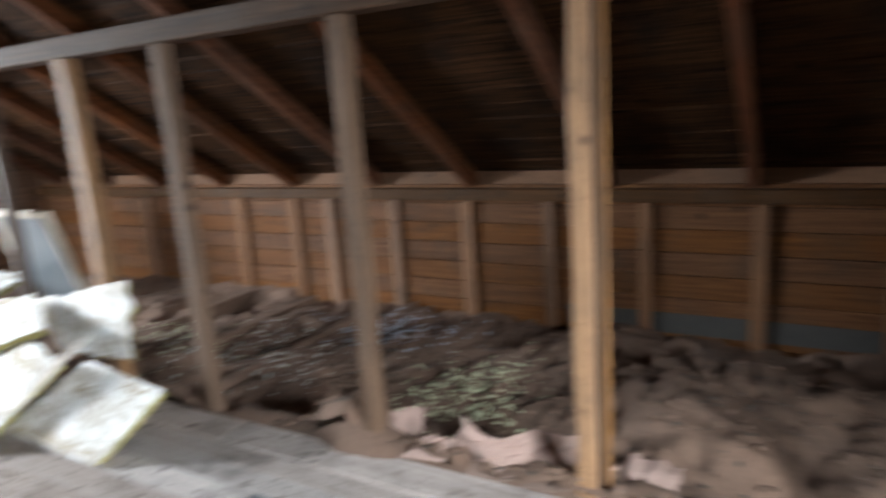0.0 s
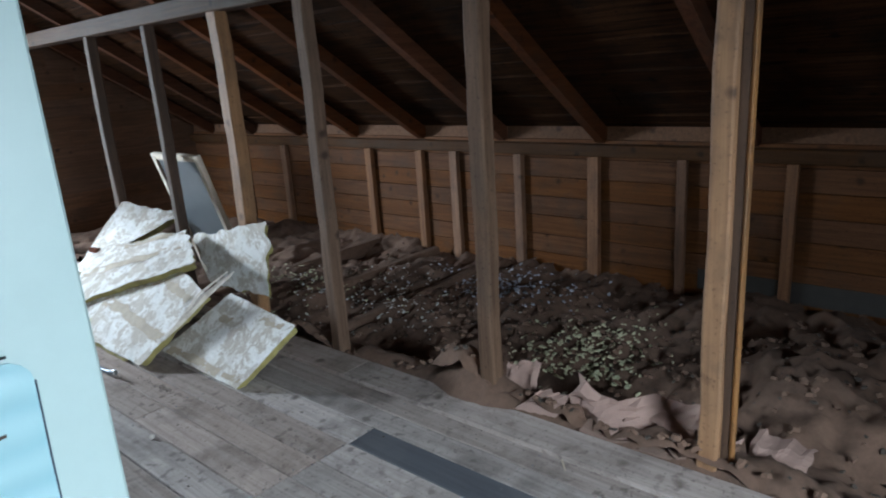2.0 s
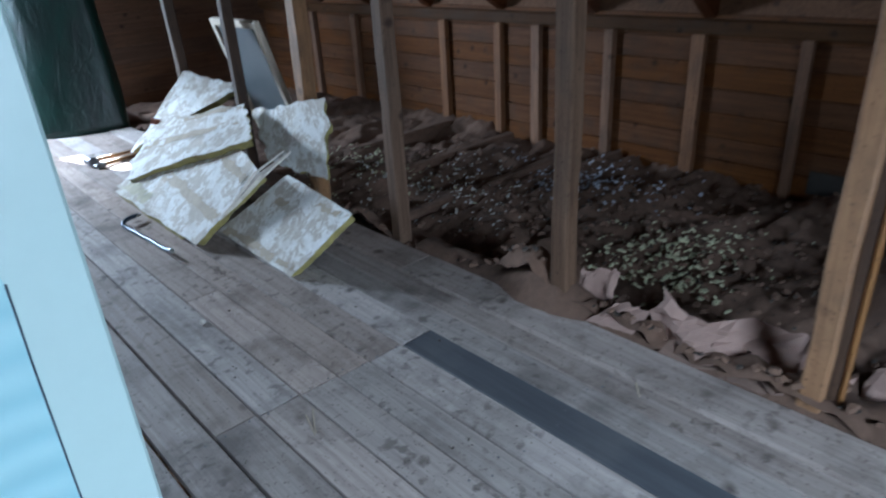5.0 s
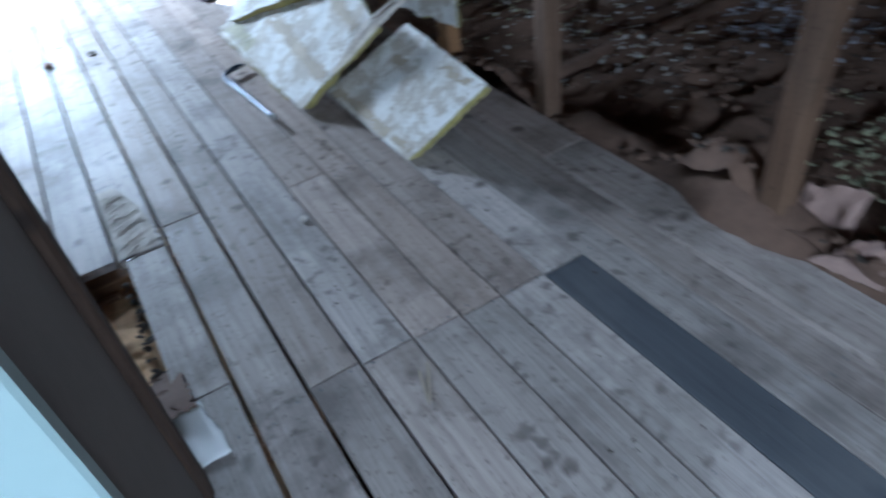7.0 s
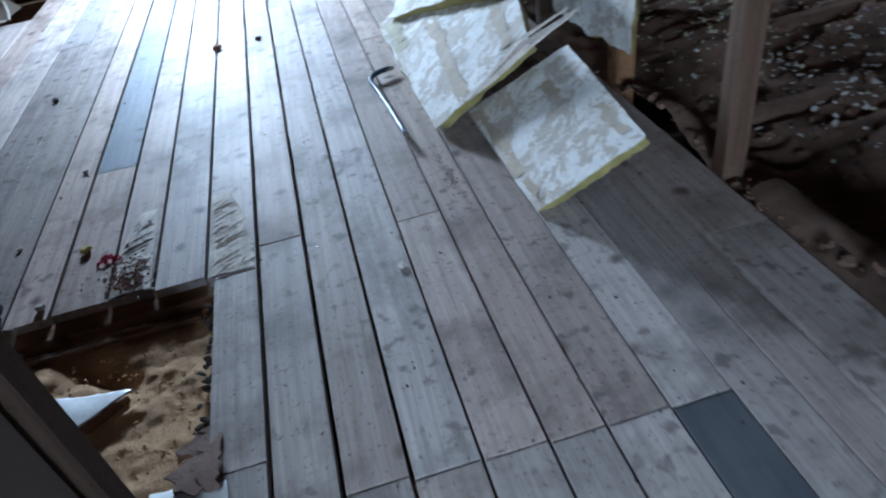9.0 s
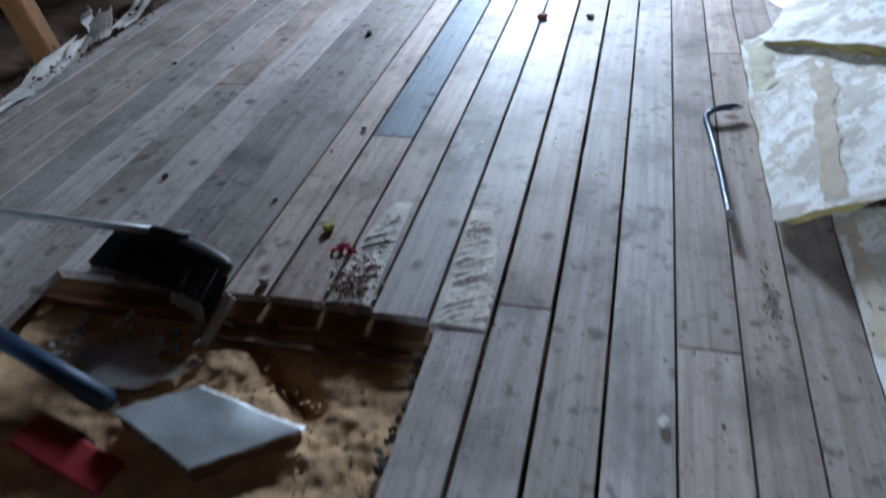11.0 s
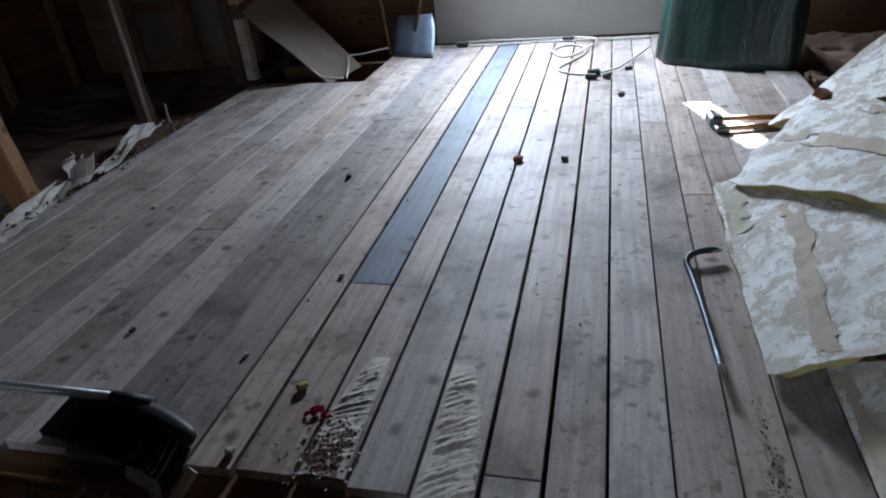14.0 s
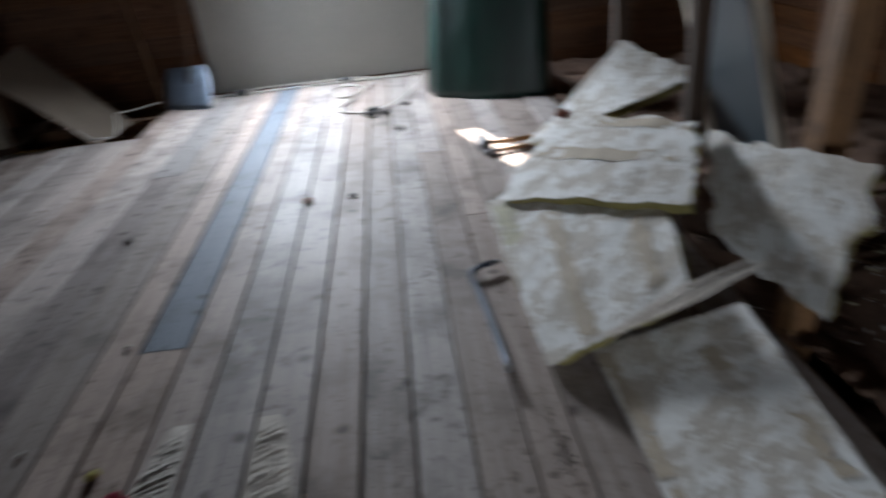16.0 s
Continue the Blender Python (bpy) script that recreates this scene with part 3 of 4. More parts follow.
def fill(name, x0, x1, y0, y1, z, amp, label, material, step=0.045, rise=None):
    """Uneven loose fill between the joists."""
    bm = bmesh.new()
    nx, ny = max(2, int((x1 - x0) / step)), max(2, int((y1 - y0) / step))
    grid = []
    for j in range(ny + 1):
        row = []
        for i in range(nx + 1):
            x, y = x0 + (x1 - x0) * i / nx, y0 + (y1 - y0) * j / ny
            h = noise.fractal((x * 1.7, y * 1.7, 0.3), 1.0, 2.2, 5) * amp + (0.5 - abs(noise.noise((x * 2.6, y * 7.5, 4)))) * amp * 0.75 - abs(noise.noise((x * 9, y * 13, 7))) * amp * 0.5
            if rise:
                h += rise(x, y)
            row.append(bm.verts.new((x, y, z + h)))
        grid.append(row)
    for j in range(ny):
        for i in range(nx):
            bm.faces.new((grid[j][i], grid[j][i + 1], grid[j + 1][i + 1], grid[j + 1][i]))
    return thing(name, bm, material, label, "loose fill", kind="stuff", smooth=True)


def hole_rise(x, y):
    inside = 1.0 if HOLE[0] < x < 1.02 and HOLE[2] < y < HOLE[3] else 0.0
    pit = math.exp(-((x - 0.67 + (y - 2.48) * 0.9) / 0.055) ** 2 - ((y - 2.48) / 0.10) ** 2)
    return inside * (0.04 - 0.08 * pit + 0.018 * noise.noise((x * 9, y * 9, 2)) + 0.007 * noise.noise((x * 33, y * 33, 5)) + 0.005 * noise.noise((x * 80, y * 80, 9)))


def east_rise(x, y):
    d = math.exp(-((x - 3.7) ** 2 + (y - 0.1) ** 2) / 0.5) * 0.22
    d += 0.17 * math.exp(-((x - 2.72) / 0.09) ** 2 - ((y - 1.66) / 0.15) ** 2)
    d -= 0.075 * min(1, max(0, (x - 2.7) / 1.6))
    return d - 0.035 * math.exp(-((x - 3.0) ** 2) / 0.03) + 0.085 * math.exp(-((x - 2.7) ** 2) / 0.02)


def spill_rise(x, y):
    bank = 0.045 * math.exp(-((x - 2.73) / 0.07) ** 2) * (0.8 + 0.5 * noise.noise((y * 3.1, 2.0, 1.0)))
    heap = 0.12 * math.exp(-((x - 2.71) / 0.10) ** 2 - ((y - 1.55) / 0.20) ** 2)
    return bank + heap - 0.25 * max(0, 2.58 - x)


def west_rise(x, y):
    d = 0.085 * math.exp(-((x + 1.45) / 0.16) ** 2) * (0.7 + 0.6 * noise.noise((y * 2.3, 5.0, 1.0)))
    return d + 0.06 * math.exp(-((x + 1.6) / 0.2) ** 2 - ((y - 4.4) / 0.3) ** 2)


east_fill = fill("loose_fill", 2.655, XR - 0.01, Y0, Y1 - 0.01, -0.07, 0.10, "brown dusty loose fill heaped between joists", fill_dirt, 0.028, east_rise)
west_fill = fill("loose_fill", XL + 0.01, FLOOR_L - 0.004, Y0, Y1 - 0.01, -0.10, 0.06, "dark dusty loose fill beside the floor", fill_dirt, 0.04, west_rise)
fill("dirt_spill", 2.50, 2.80, -0.25, 2.35, -0.012, 0.016, "brown dust and crumbs spilled over the floor edge", fill_dirt, 0.014, spill_rise)
under_fill = fill("sawdust_fill", -0.55, 1.30, 1.50, 2.95, -0.112, 0.016, "tan sawdust fill under the torn-up boards", sawdust, 0.011, hole_rise)
bm = box((XL, Y0, -0.36), (XR, Y1, -0.34), 0)
thing("floor_base", bm, joist_wood, "rough boards below the fill", "floor", kind="structure")

for y, z, r in ((2.05, -0.165, 2), (2.95, -0.15, -3), (3.55, -0.145, 1), (4.25, -0.14, 2)):
    thing("eave_joist", box((2.72, -0.035, -0.08), (XR - 0.1, 0.035, 0.06), 0.012, 0.008, pose(0, y, z, 0, 0, r * 0.3)), fill_dirt, "half-buried dusty joist in the loose fill", "joist", "eave joists", kind="structure")
# nail heads over the joists
bm = bmesh.new()
rnd = random.Random(4)
for s0, s1 in zip(SEAMS, SEAMS[1:]):
    for y in (0.3, 1.05, 1.745, 2.66, 3.6, 4.5, 5.4, 6.4, 7.2):
        if HOLE[0] - 0.02 < s0 < HOLE[1] - 0.05 and HOLE[2] < y < HOLE[3]:
            continue
        if s1 < -0.39 and y > 6.3:
            continue
        for u in (0.22, 0.78):
            x, yy, r = s0 + (s1 - s0) * (u + rnd.uniform(-0.06, 0.06)), y + rnd.uniform(-0.025, 0.025), rnd.uniform(0.003, 0.0048)
            ring = [bm.verts.new((x + r * math.cos(k * math.tau / 7), yy + r * math.sin(k * math.tau / 7), 0.0012)) for k in range(7)]
            low = [bm.verts.new((v.co.x, v.co.y, -0.003)) for v in ring]
            bm.faces.new(ring)
            for k in range(7):
                bm.faces.new((ring[k], low[k], low[(k + 1) % 7], ring[(k + 1) % 7]))
thing("nail_heads", bm, hammer_steel, "dark nail heads in rows on the boards", "nail heads", kind="stuff")

# ---- door leaf and partition end beside the walker ----
jamb = empty("wall_partition", "dark end of the partition wall behind the open door", "wall", kind="structure")
part("stud", box((0.96, 1.622, -0.03), (1.046, 1.69, 2.05), 0.008, 0.003), dark_post, jamb, "bare brown wooden stud")
part("casing", box((0.95, 1.196, -0.03), (1.026, 1.619, 2.05), 0.012, 0.001), casing_paint, jamb, "smooth grey painted casing")
part("lining", box((0.10, 1.21, -0.03), (0.946, 1.66, 2.05), 0.004, 0.002), jamb_wood, jamb)
door = empty("door_1", "pale cyan painted door leaf standing open, with a ribbed cyan panel", "door", kind="structure")
part("leaf", box((0.2161, 1.152, 0.006), (1.0326, 1.192, 2.02), 0.006, 0.001), door_paint, door)
bm = bmesh.new()
outline = [(0.30, 0.12), (0.9008, 0.12), (0.9172, 0.9381)] + [(0.9172 - 0.048 * (1 - math.cos(a)), 0.9381 + 0.048 * math.sin(a)) for a in (0.4, 0.8, 1.2, 1.57)] + [(0.30, 0.9814)]
prism(bm, outline, 1.146, 1.151)
part("panel", bm, ribbed, door, "ribbed cyan panel with rounded corner")
part("panel_lip", tube_bm(spline([(0.6585, 1.143, 0.9881), (0.7354, 1.142, 0.9843), (0.7748, 1.14, 0.9862), (0.7931, 1.14, 0.9958), (0.8268, 1.141, 1.0006), (0.8825, 1.143, 0.9968)], 4), 0.0028, 6), black_plastic, door, "dark torn lip of the panel")
part("panel_edge", tube_bm([(0.9181, 1.145, 0.9381), (0.9133, 1.145, 0.7843), (0.9018, 1.145, 0.1496)], 0.0018, 6), steel_blue, door)
part("handle", tube_bm(spline([(0.7181, 1.144, 1.0583), (0.7306, 1.12, 1.0708), (0.747, 1.105, 1.0679), (0.7595, 1.1, 1.0439), (0.7623, 1.102, 0.9814), (0.7662, 1.108, 0.9333)], 5), [0.011] * 21 + [0.010, 0.008, 0.006, 0.005, 0.004], 10), steel, door, "bent chrome lever handle", True)
part("rose", tube_bm([(0.7181, 1.152, 1.0583), (0.7181, 1.138, 1.0583)], 0.02, 14), steel, door, "round chrome rose")
for x, z, w in ((0.7306, 0.7795, 0.023), (0.845, 0.8564, 0.02), (0.8364, 0.967, 0.016), (0.7402, 0.7987, 0.011)):
    part("scratch", box((x - w / 2, 1.144, z - 0.0035), (x + w / 2, 1.1455, z + 0.003), 0, 0.001), dark_bits, door)

# ---- insulation slabs ----


def slab(corners, thick, seed, label, nu=26, nv=28, ragged=0.018, wave=0.012, bands=()):
    """A torn slab: paper facing over a thick wool core. Corners of its upper face in turn."""
    rnd = random.Random(seed)
    a, b, c, d = (Vector(p) for p in corners)
    n = (b - a).cross(d - a).normalized()
    if n.z < 0:
        n = -n
    root = empty("insulation_slab", label, "insulation", "torn insulation slabs", m=Matrix.Translation((a + b + c + d) / 4))
    off = (a + b + c + d) / 4

    def surface(inset, depth, rough):
        rows = []
        for j in range(nv + 1):
            row = []
            for i in range(nu + 1):
                u, v = i / nu, j / nv
                if i in (0, nu) or j in (0, nv):
                    tear = (noise.noise((u * 5, v * 5, seed)) * 1.9 + 0.45 * noise.noise((u * 11, v * 11, seed)) + rnd.uniform(-0.13, 0.13)) * ragged
                    u += (tear if i in (0, nu) else 0) + (0.5 - u) * inset
                    v += (tear if j in (0, nv) else 0) + (0.5 - v) * inset
                p = a * (1 - u) * (1 - v) + b * u * (1 - v) + c * u * v + d * (1 - u) * v
                p += n * (wave * (noise.noise(p * 6 + Vector((seed, 0, 0))) + 0.45 * noise.noise(p * 22)) - depth + rnd.uniform(-rough, rough)) - off
                row.append(p)
            rows.append(row)
        return rows

    def closed(top, low):
        bm = bmesh.new()
        t = [[bm.verts.new(p) for p in r] for r in top]
        l = [[bm.verts.new(p) for p in r] for r in low]
        for j in range(nv):
            for i in range(nu):
                bm.faces.new((t[j][i], t[j][i + 1], t[j + 1][i + 1], t[j + 1][i]))
                bm.faces.new((l[j][i], l[j + 1][i], l[j + 1][i + 1], l[j][i + 1]))
        ring = [(0, i) for i in range(nu)] + [(j, nu) for j in range(nv)] + [(nv, i) for i in range(nu, 0, -1)] + [(j, 0) for j in range(nv, 0, -1)]
        for (j0, i0), (j1, i1) in zip(ring, ring[1:] + ring[:1]):
            bm.faces.new((t[j0][i0], l[j0][i0], l[j1][i1], t[j1][i1]))
        return bm

    face_top = surface(0, 0, 0.001)
    face_low = [[p - n * 0.005 for p in r] for r in face_top]
    front = part("facing", closed(face_top, face_low), facing, root, "peeling white paper facing with brown stains")
    for u0, u1, v0, v1, mat, what in bands:
        bm = bmesh.new()
        grid = []
        for j in range(41):
            row = []
            for i in range(15):
                u, v = u0 + (u1 - u0) * i / 14, v0 + (v1 - v0) * j / 40
                u += 0.035 * noise.noise((v * 5, i * 0.12, seed)) + rnd.uniform(-0.002, 0.002)
                v += rnd.uniform(-0.002, 0.002)
                p = a * (1 - u) * (1 - v) + b * u * (1 - v) + c * u * v + d * (1 - u) * v
                p += n * (wave * (noise.noise(p * 6 + Vector((seed, 0, 0))) + 0.45 * noise.noise(p * 22)) + 0.0035) - off
                row.append(bm.verts.new(p))
            grid.append(row)
        for j, (r0, r1) in enumerate(zip(grid, grid[1:])):
            for i in range(14):
                q = r0[i].co
                worn = noise.noise(q * 14 + Vector((seed, 0, 0))) + 0.6 * noise.noise(q * 38)
                if worn + 0.9 * min(1, i / 4, (13 - i) / 4, j / 6, (39 - j) / 6) > 0.28:
                    bm.faces.new((r0[i], r0[i + 1], r1[i + 1], r1[i]))
        bmesh.ops.delete(bm, geom=[v for v in bm.verts if not v.link_faces], context="VERTS")
        part(what, bm, mat, front)
    part("wool_core", closed(surface(0.03, 0.0055, 0.001), surface(0.05, thick, 0.004)), wool, root, "yellow-green fibrous wool")
    return root


slab([(2.06, 2.525, 0.012), (2.345, 2.385, 0.27), (2.36, 2.95, 0.335), (2.05, 3.22, 0.05)], 0.05, 3, "slab of faced yellow wool propped on the floor edge", ragged=0.008, wave=0.005, bands=((0.02, 0.16, 0.03, 0.97, tape, "tape_band"), (0.62, 0.76, 0.66, 0.82, tape, "tape_band"), (0.84, 0.97, 0.08, 0.4, tape, "tape_band")))
slab([(1.90, 3.19, 0.03), (2.24, 2.99, 0.36), (2.45, 3.9, 0.44), (1.90, 4.30, 0.10)], 0.055, 7, "slab of faced yellow wool sloping down to the floor", ragged=0.011, wave=0.007, bands=((0.30, 0.44, 0.02, 0.75, tape, "tape_band"), (0.01, 0.16, 0.60, 0.95, bare_wool, "bare_wool"), (0.78, 0.9, 0.1, 0.5, tape, "tape_band")))
slab([(1.93, 4.22, 0.15), (2.36, 3.29, 0.47), (2.56, 3.72, 0.56), (2.33, 4.66, 0.36)], 0.05, 11, "ledge of torn wool slab lying on another slab", ragged=0.03, bands=((0.05, 0.95, 0.42, 0.58, tape, "tape_band"), (0.3, 0.98, 0.84, 0.98, tape, "tape_band")))
slab([(2.22, 4.98, 0.10), (2.36, 4.50, 0.34), (2.92, 4.42, 0.53), (2.68, 4.86, 0.62)], 0.05, 15, "bright torn slab standing up behind the heap", ragged=0.03)
slab([(2.50, 3.42, 0.28), (2.585, 2.95, 0.24), (2.625, 2.93, 0.68), (2.62, 3.75, 0.50)], 0.04, 19, "ragged wing of facing leaning on a post", ragged=0.05)
slab([(1.90, 3.36, 0.035), (1.97, 3.26, 0.04), (2.2, 4.2, 0.07), (1.90, 4.38, 0.05)], 0.03, 23, "thin torn wool layer flat on the boards", ragged=0.04)
# splintered batten between the two front slabs
bm = bmesh.new()
for k, (o, w) in enumerate(((0, 0.022), (0.02, 0.012), (-0.016, 0.010))):
    pts = [(1.99 + o, 3.19 + o, 0.085 + k * 0.004), (2.10 + o, 3.09, 0.205), (2.22 + o, 2.98 - o, 0.355 + k * 0.008), (2.38 + o, 2.96, 0.43 + k * 0.012)]
    tube_bm(pts, [w * 0.5, w * 0.6, w * 0.7, w * 0.35], 5, bm)
thing("splintered_batten", bm, raw_wood, "splintered grey batten lying across the slabs", "batten")
bm = box((-0.028, -0.024, -0.018), (0.028, 0.024, 0.018), 0.004, 0.004)
b = thing("brick_fragment", bm, brick_red, "small red brick fragment on the torn slab", "brick fragment")
b.matrix_world = pose(2.32, 4.585, 0.372, 12, 20, 30)

# ---- tools ----
bar = empty("wrecking_bar", "blue-black steel wrecking bar with a bent claw lying on the boards", "crowbar")
shaft = spline([(1.782, 3.19, 0.045), (1.785, 3.22, 0.030), (1.785, 3.30, 0.016), (1.772, 3.55, 0.013), (1.757, 3.72, 0.014), (1.748, 3.79, 0.020), (1.765, 3.825, 0.030), (1.81, 3.845, 0.036), (1.862, 3.862, 0.030)], 6)
part("shaft", tube_bm(shaft, [0.007] * 3 + [0.012] * (len(shaft) - 8) + [0.013, 0.013, 0.012, 0.011, 0.009], 8), steel_blue, bar, "", True)
part("claw", box((-0.02, -0.012, -0.006), (0.022, 0.012, 0.006), 0.003, 0.001, pose(1.85, 3.858, 0.032, 0, 0, 20)), steel, bar, "worn bright claw")
part("tip", box((1.771, 3.175, 0.030), (1.793, 3.20, 0.053), 0.004, 0.002), steel, bar, "worn bright chisel tip")

sledge = empty("sledgehammer", "sledgehammer with a grey iron head and wooden handle on the floor", "hammer", m=pose(2.02, 5.27, 0, 0, 0, 4))
bm = bmesh.new()
add_box(bm, (-0.035, -0.075, 0.004), (0.035, 0.075, 0.074), 0.016)
part("head", bm, hammer_steel, sledge)
part("handle", tube_bm([(0.03, 0.0, 0.04), (0.3, 0.0, 0.036), (0.75, 0.0, 0.03)], [0.014, 0.015, 0.017], 10), handle_wood, sledge, "", True)
axe = empty("hatchet", "second wooden-handled tool beside the hammer", "hammer", m=pose(2.06, 5.17, 0, 0, 0, 10))
part("head", box((-0.05, -0.03, 0.003), (0.02, 0.03, 0.038), 0.008, 0.003), hammer_steel, axe)
part("handle", tube_bm([(0.0, 0.0, 0.022), (0.3, 0.01, 0.02), (0.55, 0.0, 0.02)], [0.011, 0.014, 0.015], 8), handle_wood, axe, "", True)

# push broom over the hole
broom = empty("push_broom", "black brush head on a grey metal pole lying across the hole", "broom")
head_m = Matrix.Translation((0.16, 2.805, 0.052)) @ pose(0, 0, 0, 22, 0, -13)
bm = bmesh.new()
add_box(bm, (-0.25, -0.045, -0.03), (0.25, 0.042, 0.034), 0.02)
bmesh.ops.subdivide_edges(bm, edges=[e for e in bm.edges if abs(e.verts[0].co.x - e.verts[1].co.x) > 0.3], cuts=12)
for v in bm.verts:
    k = 1 - 0.45 * abs(v.co.x / 0.25) ** 3
    v.co.y, v.co.z = v.co.y * k - 0.25 * v.co.x * v.co.x, v.co.z * k
bmesh.ops.transform(bm, matrix=head_m, verts=bm.verts)
part("brush_head", bm, black_plastic, broom, "", True)
bm = bmesh.new()
for i in range(520):
    x, z = random.uniform(-0.235, 0.235), random.uniform(-0.026, 0.026)
    q = Vector((x * 1.05 + random.uniform(-0.008, 0.008), -0.125 - 0.25 * x * x + random.uniform(-0.008, 0.008), z * 1.5 + random.uniform(-0.006, 0.006)))
    tube_bm([head_m @ Vector((x, -0.02 - 0.25 * x * x, z)), head_m @ q], [0.006, 0.004], 4, bm)
part("bristles", bm, bristle, broom)
part("pole", tube_bm([(0.15, 2.822, 0.09), (-0.24, 2.775, 0.145), (-1.05, 2.68, 0.26)], 0.0135, 12), pole_grey, broom, "grey metal pole", True)
part("socket", tube_bm([(0.22, 2.82, 0.07), (0.10, 2.816, 0.098)], [0.026, 0.018], 12), black_plastic, broom, "", True)

# shovel at the gable
shovel = empty("shovel", "blue-grey sheet metal shovel standing against the gable", "shovel")
bm = bmesh.new()
rows = []
for j in range(9):
    v = j / 8
    row = []
    for i in range(13):
        u = i / 12 * 2 - 1
        w = 0.205 * (1 - 0.28 * v ** 4)
        rib = 0.016 * max(0, math.cos(u * 9.4)) * (1 - v * 0.5)
        row.append(bm.verts.new((-0.19 + u * w, 7.14 - 0.09 * u * (1 - v) + v * 0.24 + 0.025 * u * u - rib, 0.01 + v * 0.30)))
    rows.append(row)
for r0, r1 in zip(rows, rows[1:]):
    for i in range(12):
        bm.faces.new((r0[i], r0[i + 1], r1[i + 1], r1[i]))
thicken(part("blade", bm, alu, shovel, "ribbed blue-grey blade", True), 0.004)
part("shaft", tube_bm([(-0.18, 7.28, 0.17), (-0.14, 7.40, 0.42), (-0.08, 7.56, 1.28)], [0.018, 0.021, 0.017], 10), grey_post, shovel, "", True)
part("grip", tube_bm([(-0.14, 7.555, 1.29), (-0.02, 7.565, 1.29)], 0.016, 8), black_plastic, shovel)
rake = empty("thin_pole", "thin rusty pole leaning beside the shovel", "pole")
part("pole", tube_bm([(-0.43, 7.30, 0.005), (-0.50, 7.44, 0.40), (-0.60, 7.58, 0.95)], 0.011, 8), handle_wood, rake, "", True)

# ---- gable corner ----
thing("white_board", box((-0.06, 7.572, 0.015), (1.95, 7.588, 0.86), 0.003, 0.002), plaster_white, "dull white wall board along the gable", "wall board", kind="structure")
col = empty("corner_column", "dark timber column patched with pale and orange blocks", "column")
part("post", box((-1.60, 6.60, -0.15), (-1.50, 6.72, 2.0), 0.006, 0.004), dark_post, col)
z = 0.0
for h, mat in ((0.30, patch_pale), (0.20, patch_pale), (0.11, grey_post), (0.17, patch_orange), (0.14, patch_pale), (0.2, patch_orange)):
    part("block", box((-1.494, 6.61, z), (-1.41, 6.70, z + h - 0.006), 0.004, 0.003), mat, col)
    z += h
thing("leaning_board", sheet_bm([(-0.72, 6.50, -0.03), (-1.35, 6.52, 0.56), (-1.26, 7.02, 0.68), (-0.61, 7.0, -0.02)], 10, 10, 0.006, 5), dusty_board, "dusty hardboard sheet leaning in the stair recess", "board")
thicken(bpy.data.objects["leaning_board"], 0.012)
cabinet = empty("panel_door", "old brown panelled door leaning in the dark corner", "door")
for lo, hi in (((-3.25, 7.50, -0.1), (-3.10, 7.55, 1.3)), ((-2.62, 7.50, -0.1), (-2.46, 7.55, 1.3)), ((-2.14, 7.50, -0.1), (-2.02, 7.55, 1.3)), ((-3.10, 7.502, 0.46), (-2.62, 7.55, 0.56)), ((-3.10, 7.502, -0.1), (-2.62, 7.55, 0.0)), ((-2.46, 7.502, -0.1), (-2.14, 7.55, 0.0))):
    part("rail", box(lo, hi, 0.006, 0.002), stud_wood, cabinet)
part("panel", box((-3.10, 7.53, 0.0), (-2.62, 7.545, 0.46), 0.004), dusty_board, cabinet)
part("panel", box((-3.10, 7.53, 0.56), (-2.62, 7.545, 1.3), 0.004), dusty_board, cabinet)
part("panel", box((-2.46, 7.53, 0.0), (-2.14, 7.545, 1.3), 0.004), dusty_board, cabinet)
# pipe rack by the stair recess
rack = empty("bent_pipe", "thin white bent pipe over the stair recess", "pipe")
part("pipe", tube_bm(spline([(-0.45, 7.30, 0.06), (-0.72, 7.05, 0.07), (-0.98, 6.72, 0.20), (-0.88, 6.55, 0.12), (-0.75, 6.50, 0.03), (-0.58, 6.50, 0.02)], 5), 0.008, 7), cable_white, rack, "", True)
part("pipe", tube_bm(spline([(-0.72, 7.00, 0.08), (-0.62, 6.75, 0.06), (-0.56, 6.52, 0.015)], 5), 0.007, 7), cable_white, rack, "", True)

# green sheet bundle
bm = bmesh.new()
rings = []
for j in range(22):
    z = j / 21 * 1.25
    ring = []
    for k in range(40):
        a = k / 40 * math.tau
        sx, sy = 0.43 - 0.05 * z, 0.20 - 0.02 * z
        fold = 1 + 0.035 * math.sin(a * 7 + z * 2) + 0.05 * noise.noise((math.cos(a) * 2, math.sin(a) * 2, z * 1.6))
        c, s = math.cos(a), math.sin(a)
        c, s = math.copysign(abs(c) ** 0.7, c), math.copysign(abs(s) ** 0.7, s)
        ring.append(bm.verts.new((2.24 + 0.06 * z + c * sx * fold, 6.55 + 0.15 * z + s * sy * fold - 0.20 * c, 0.004 + z)))
    rings.append(ring)
for r0, r1 in zip(rings, rings[1:]):
    for k in range(40):
        bm.faces.new((r0[k], r0[(k + 1) % 40], r1[(k + 1) % 40], r1[k]))
bm.faces.new(rings[0]), bm.faces.new(rings[-1])
thing("green_sack", bm, green_sheet, "tall full sack of dark green plastic sheet", "sack", smooth=True)

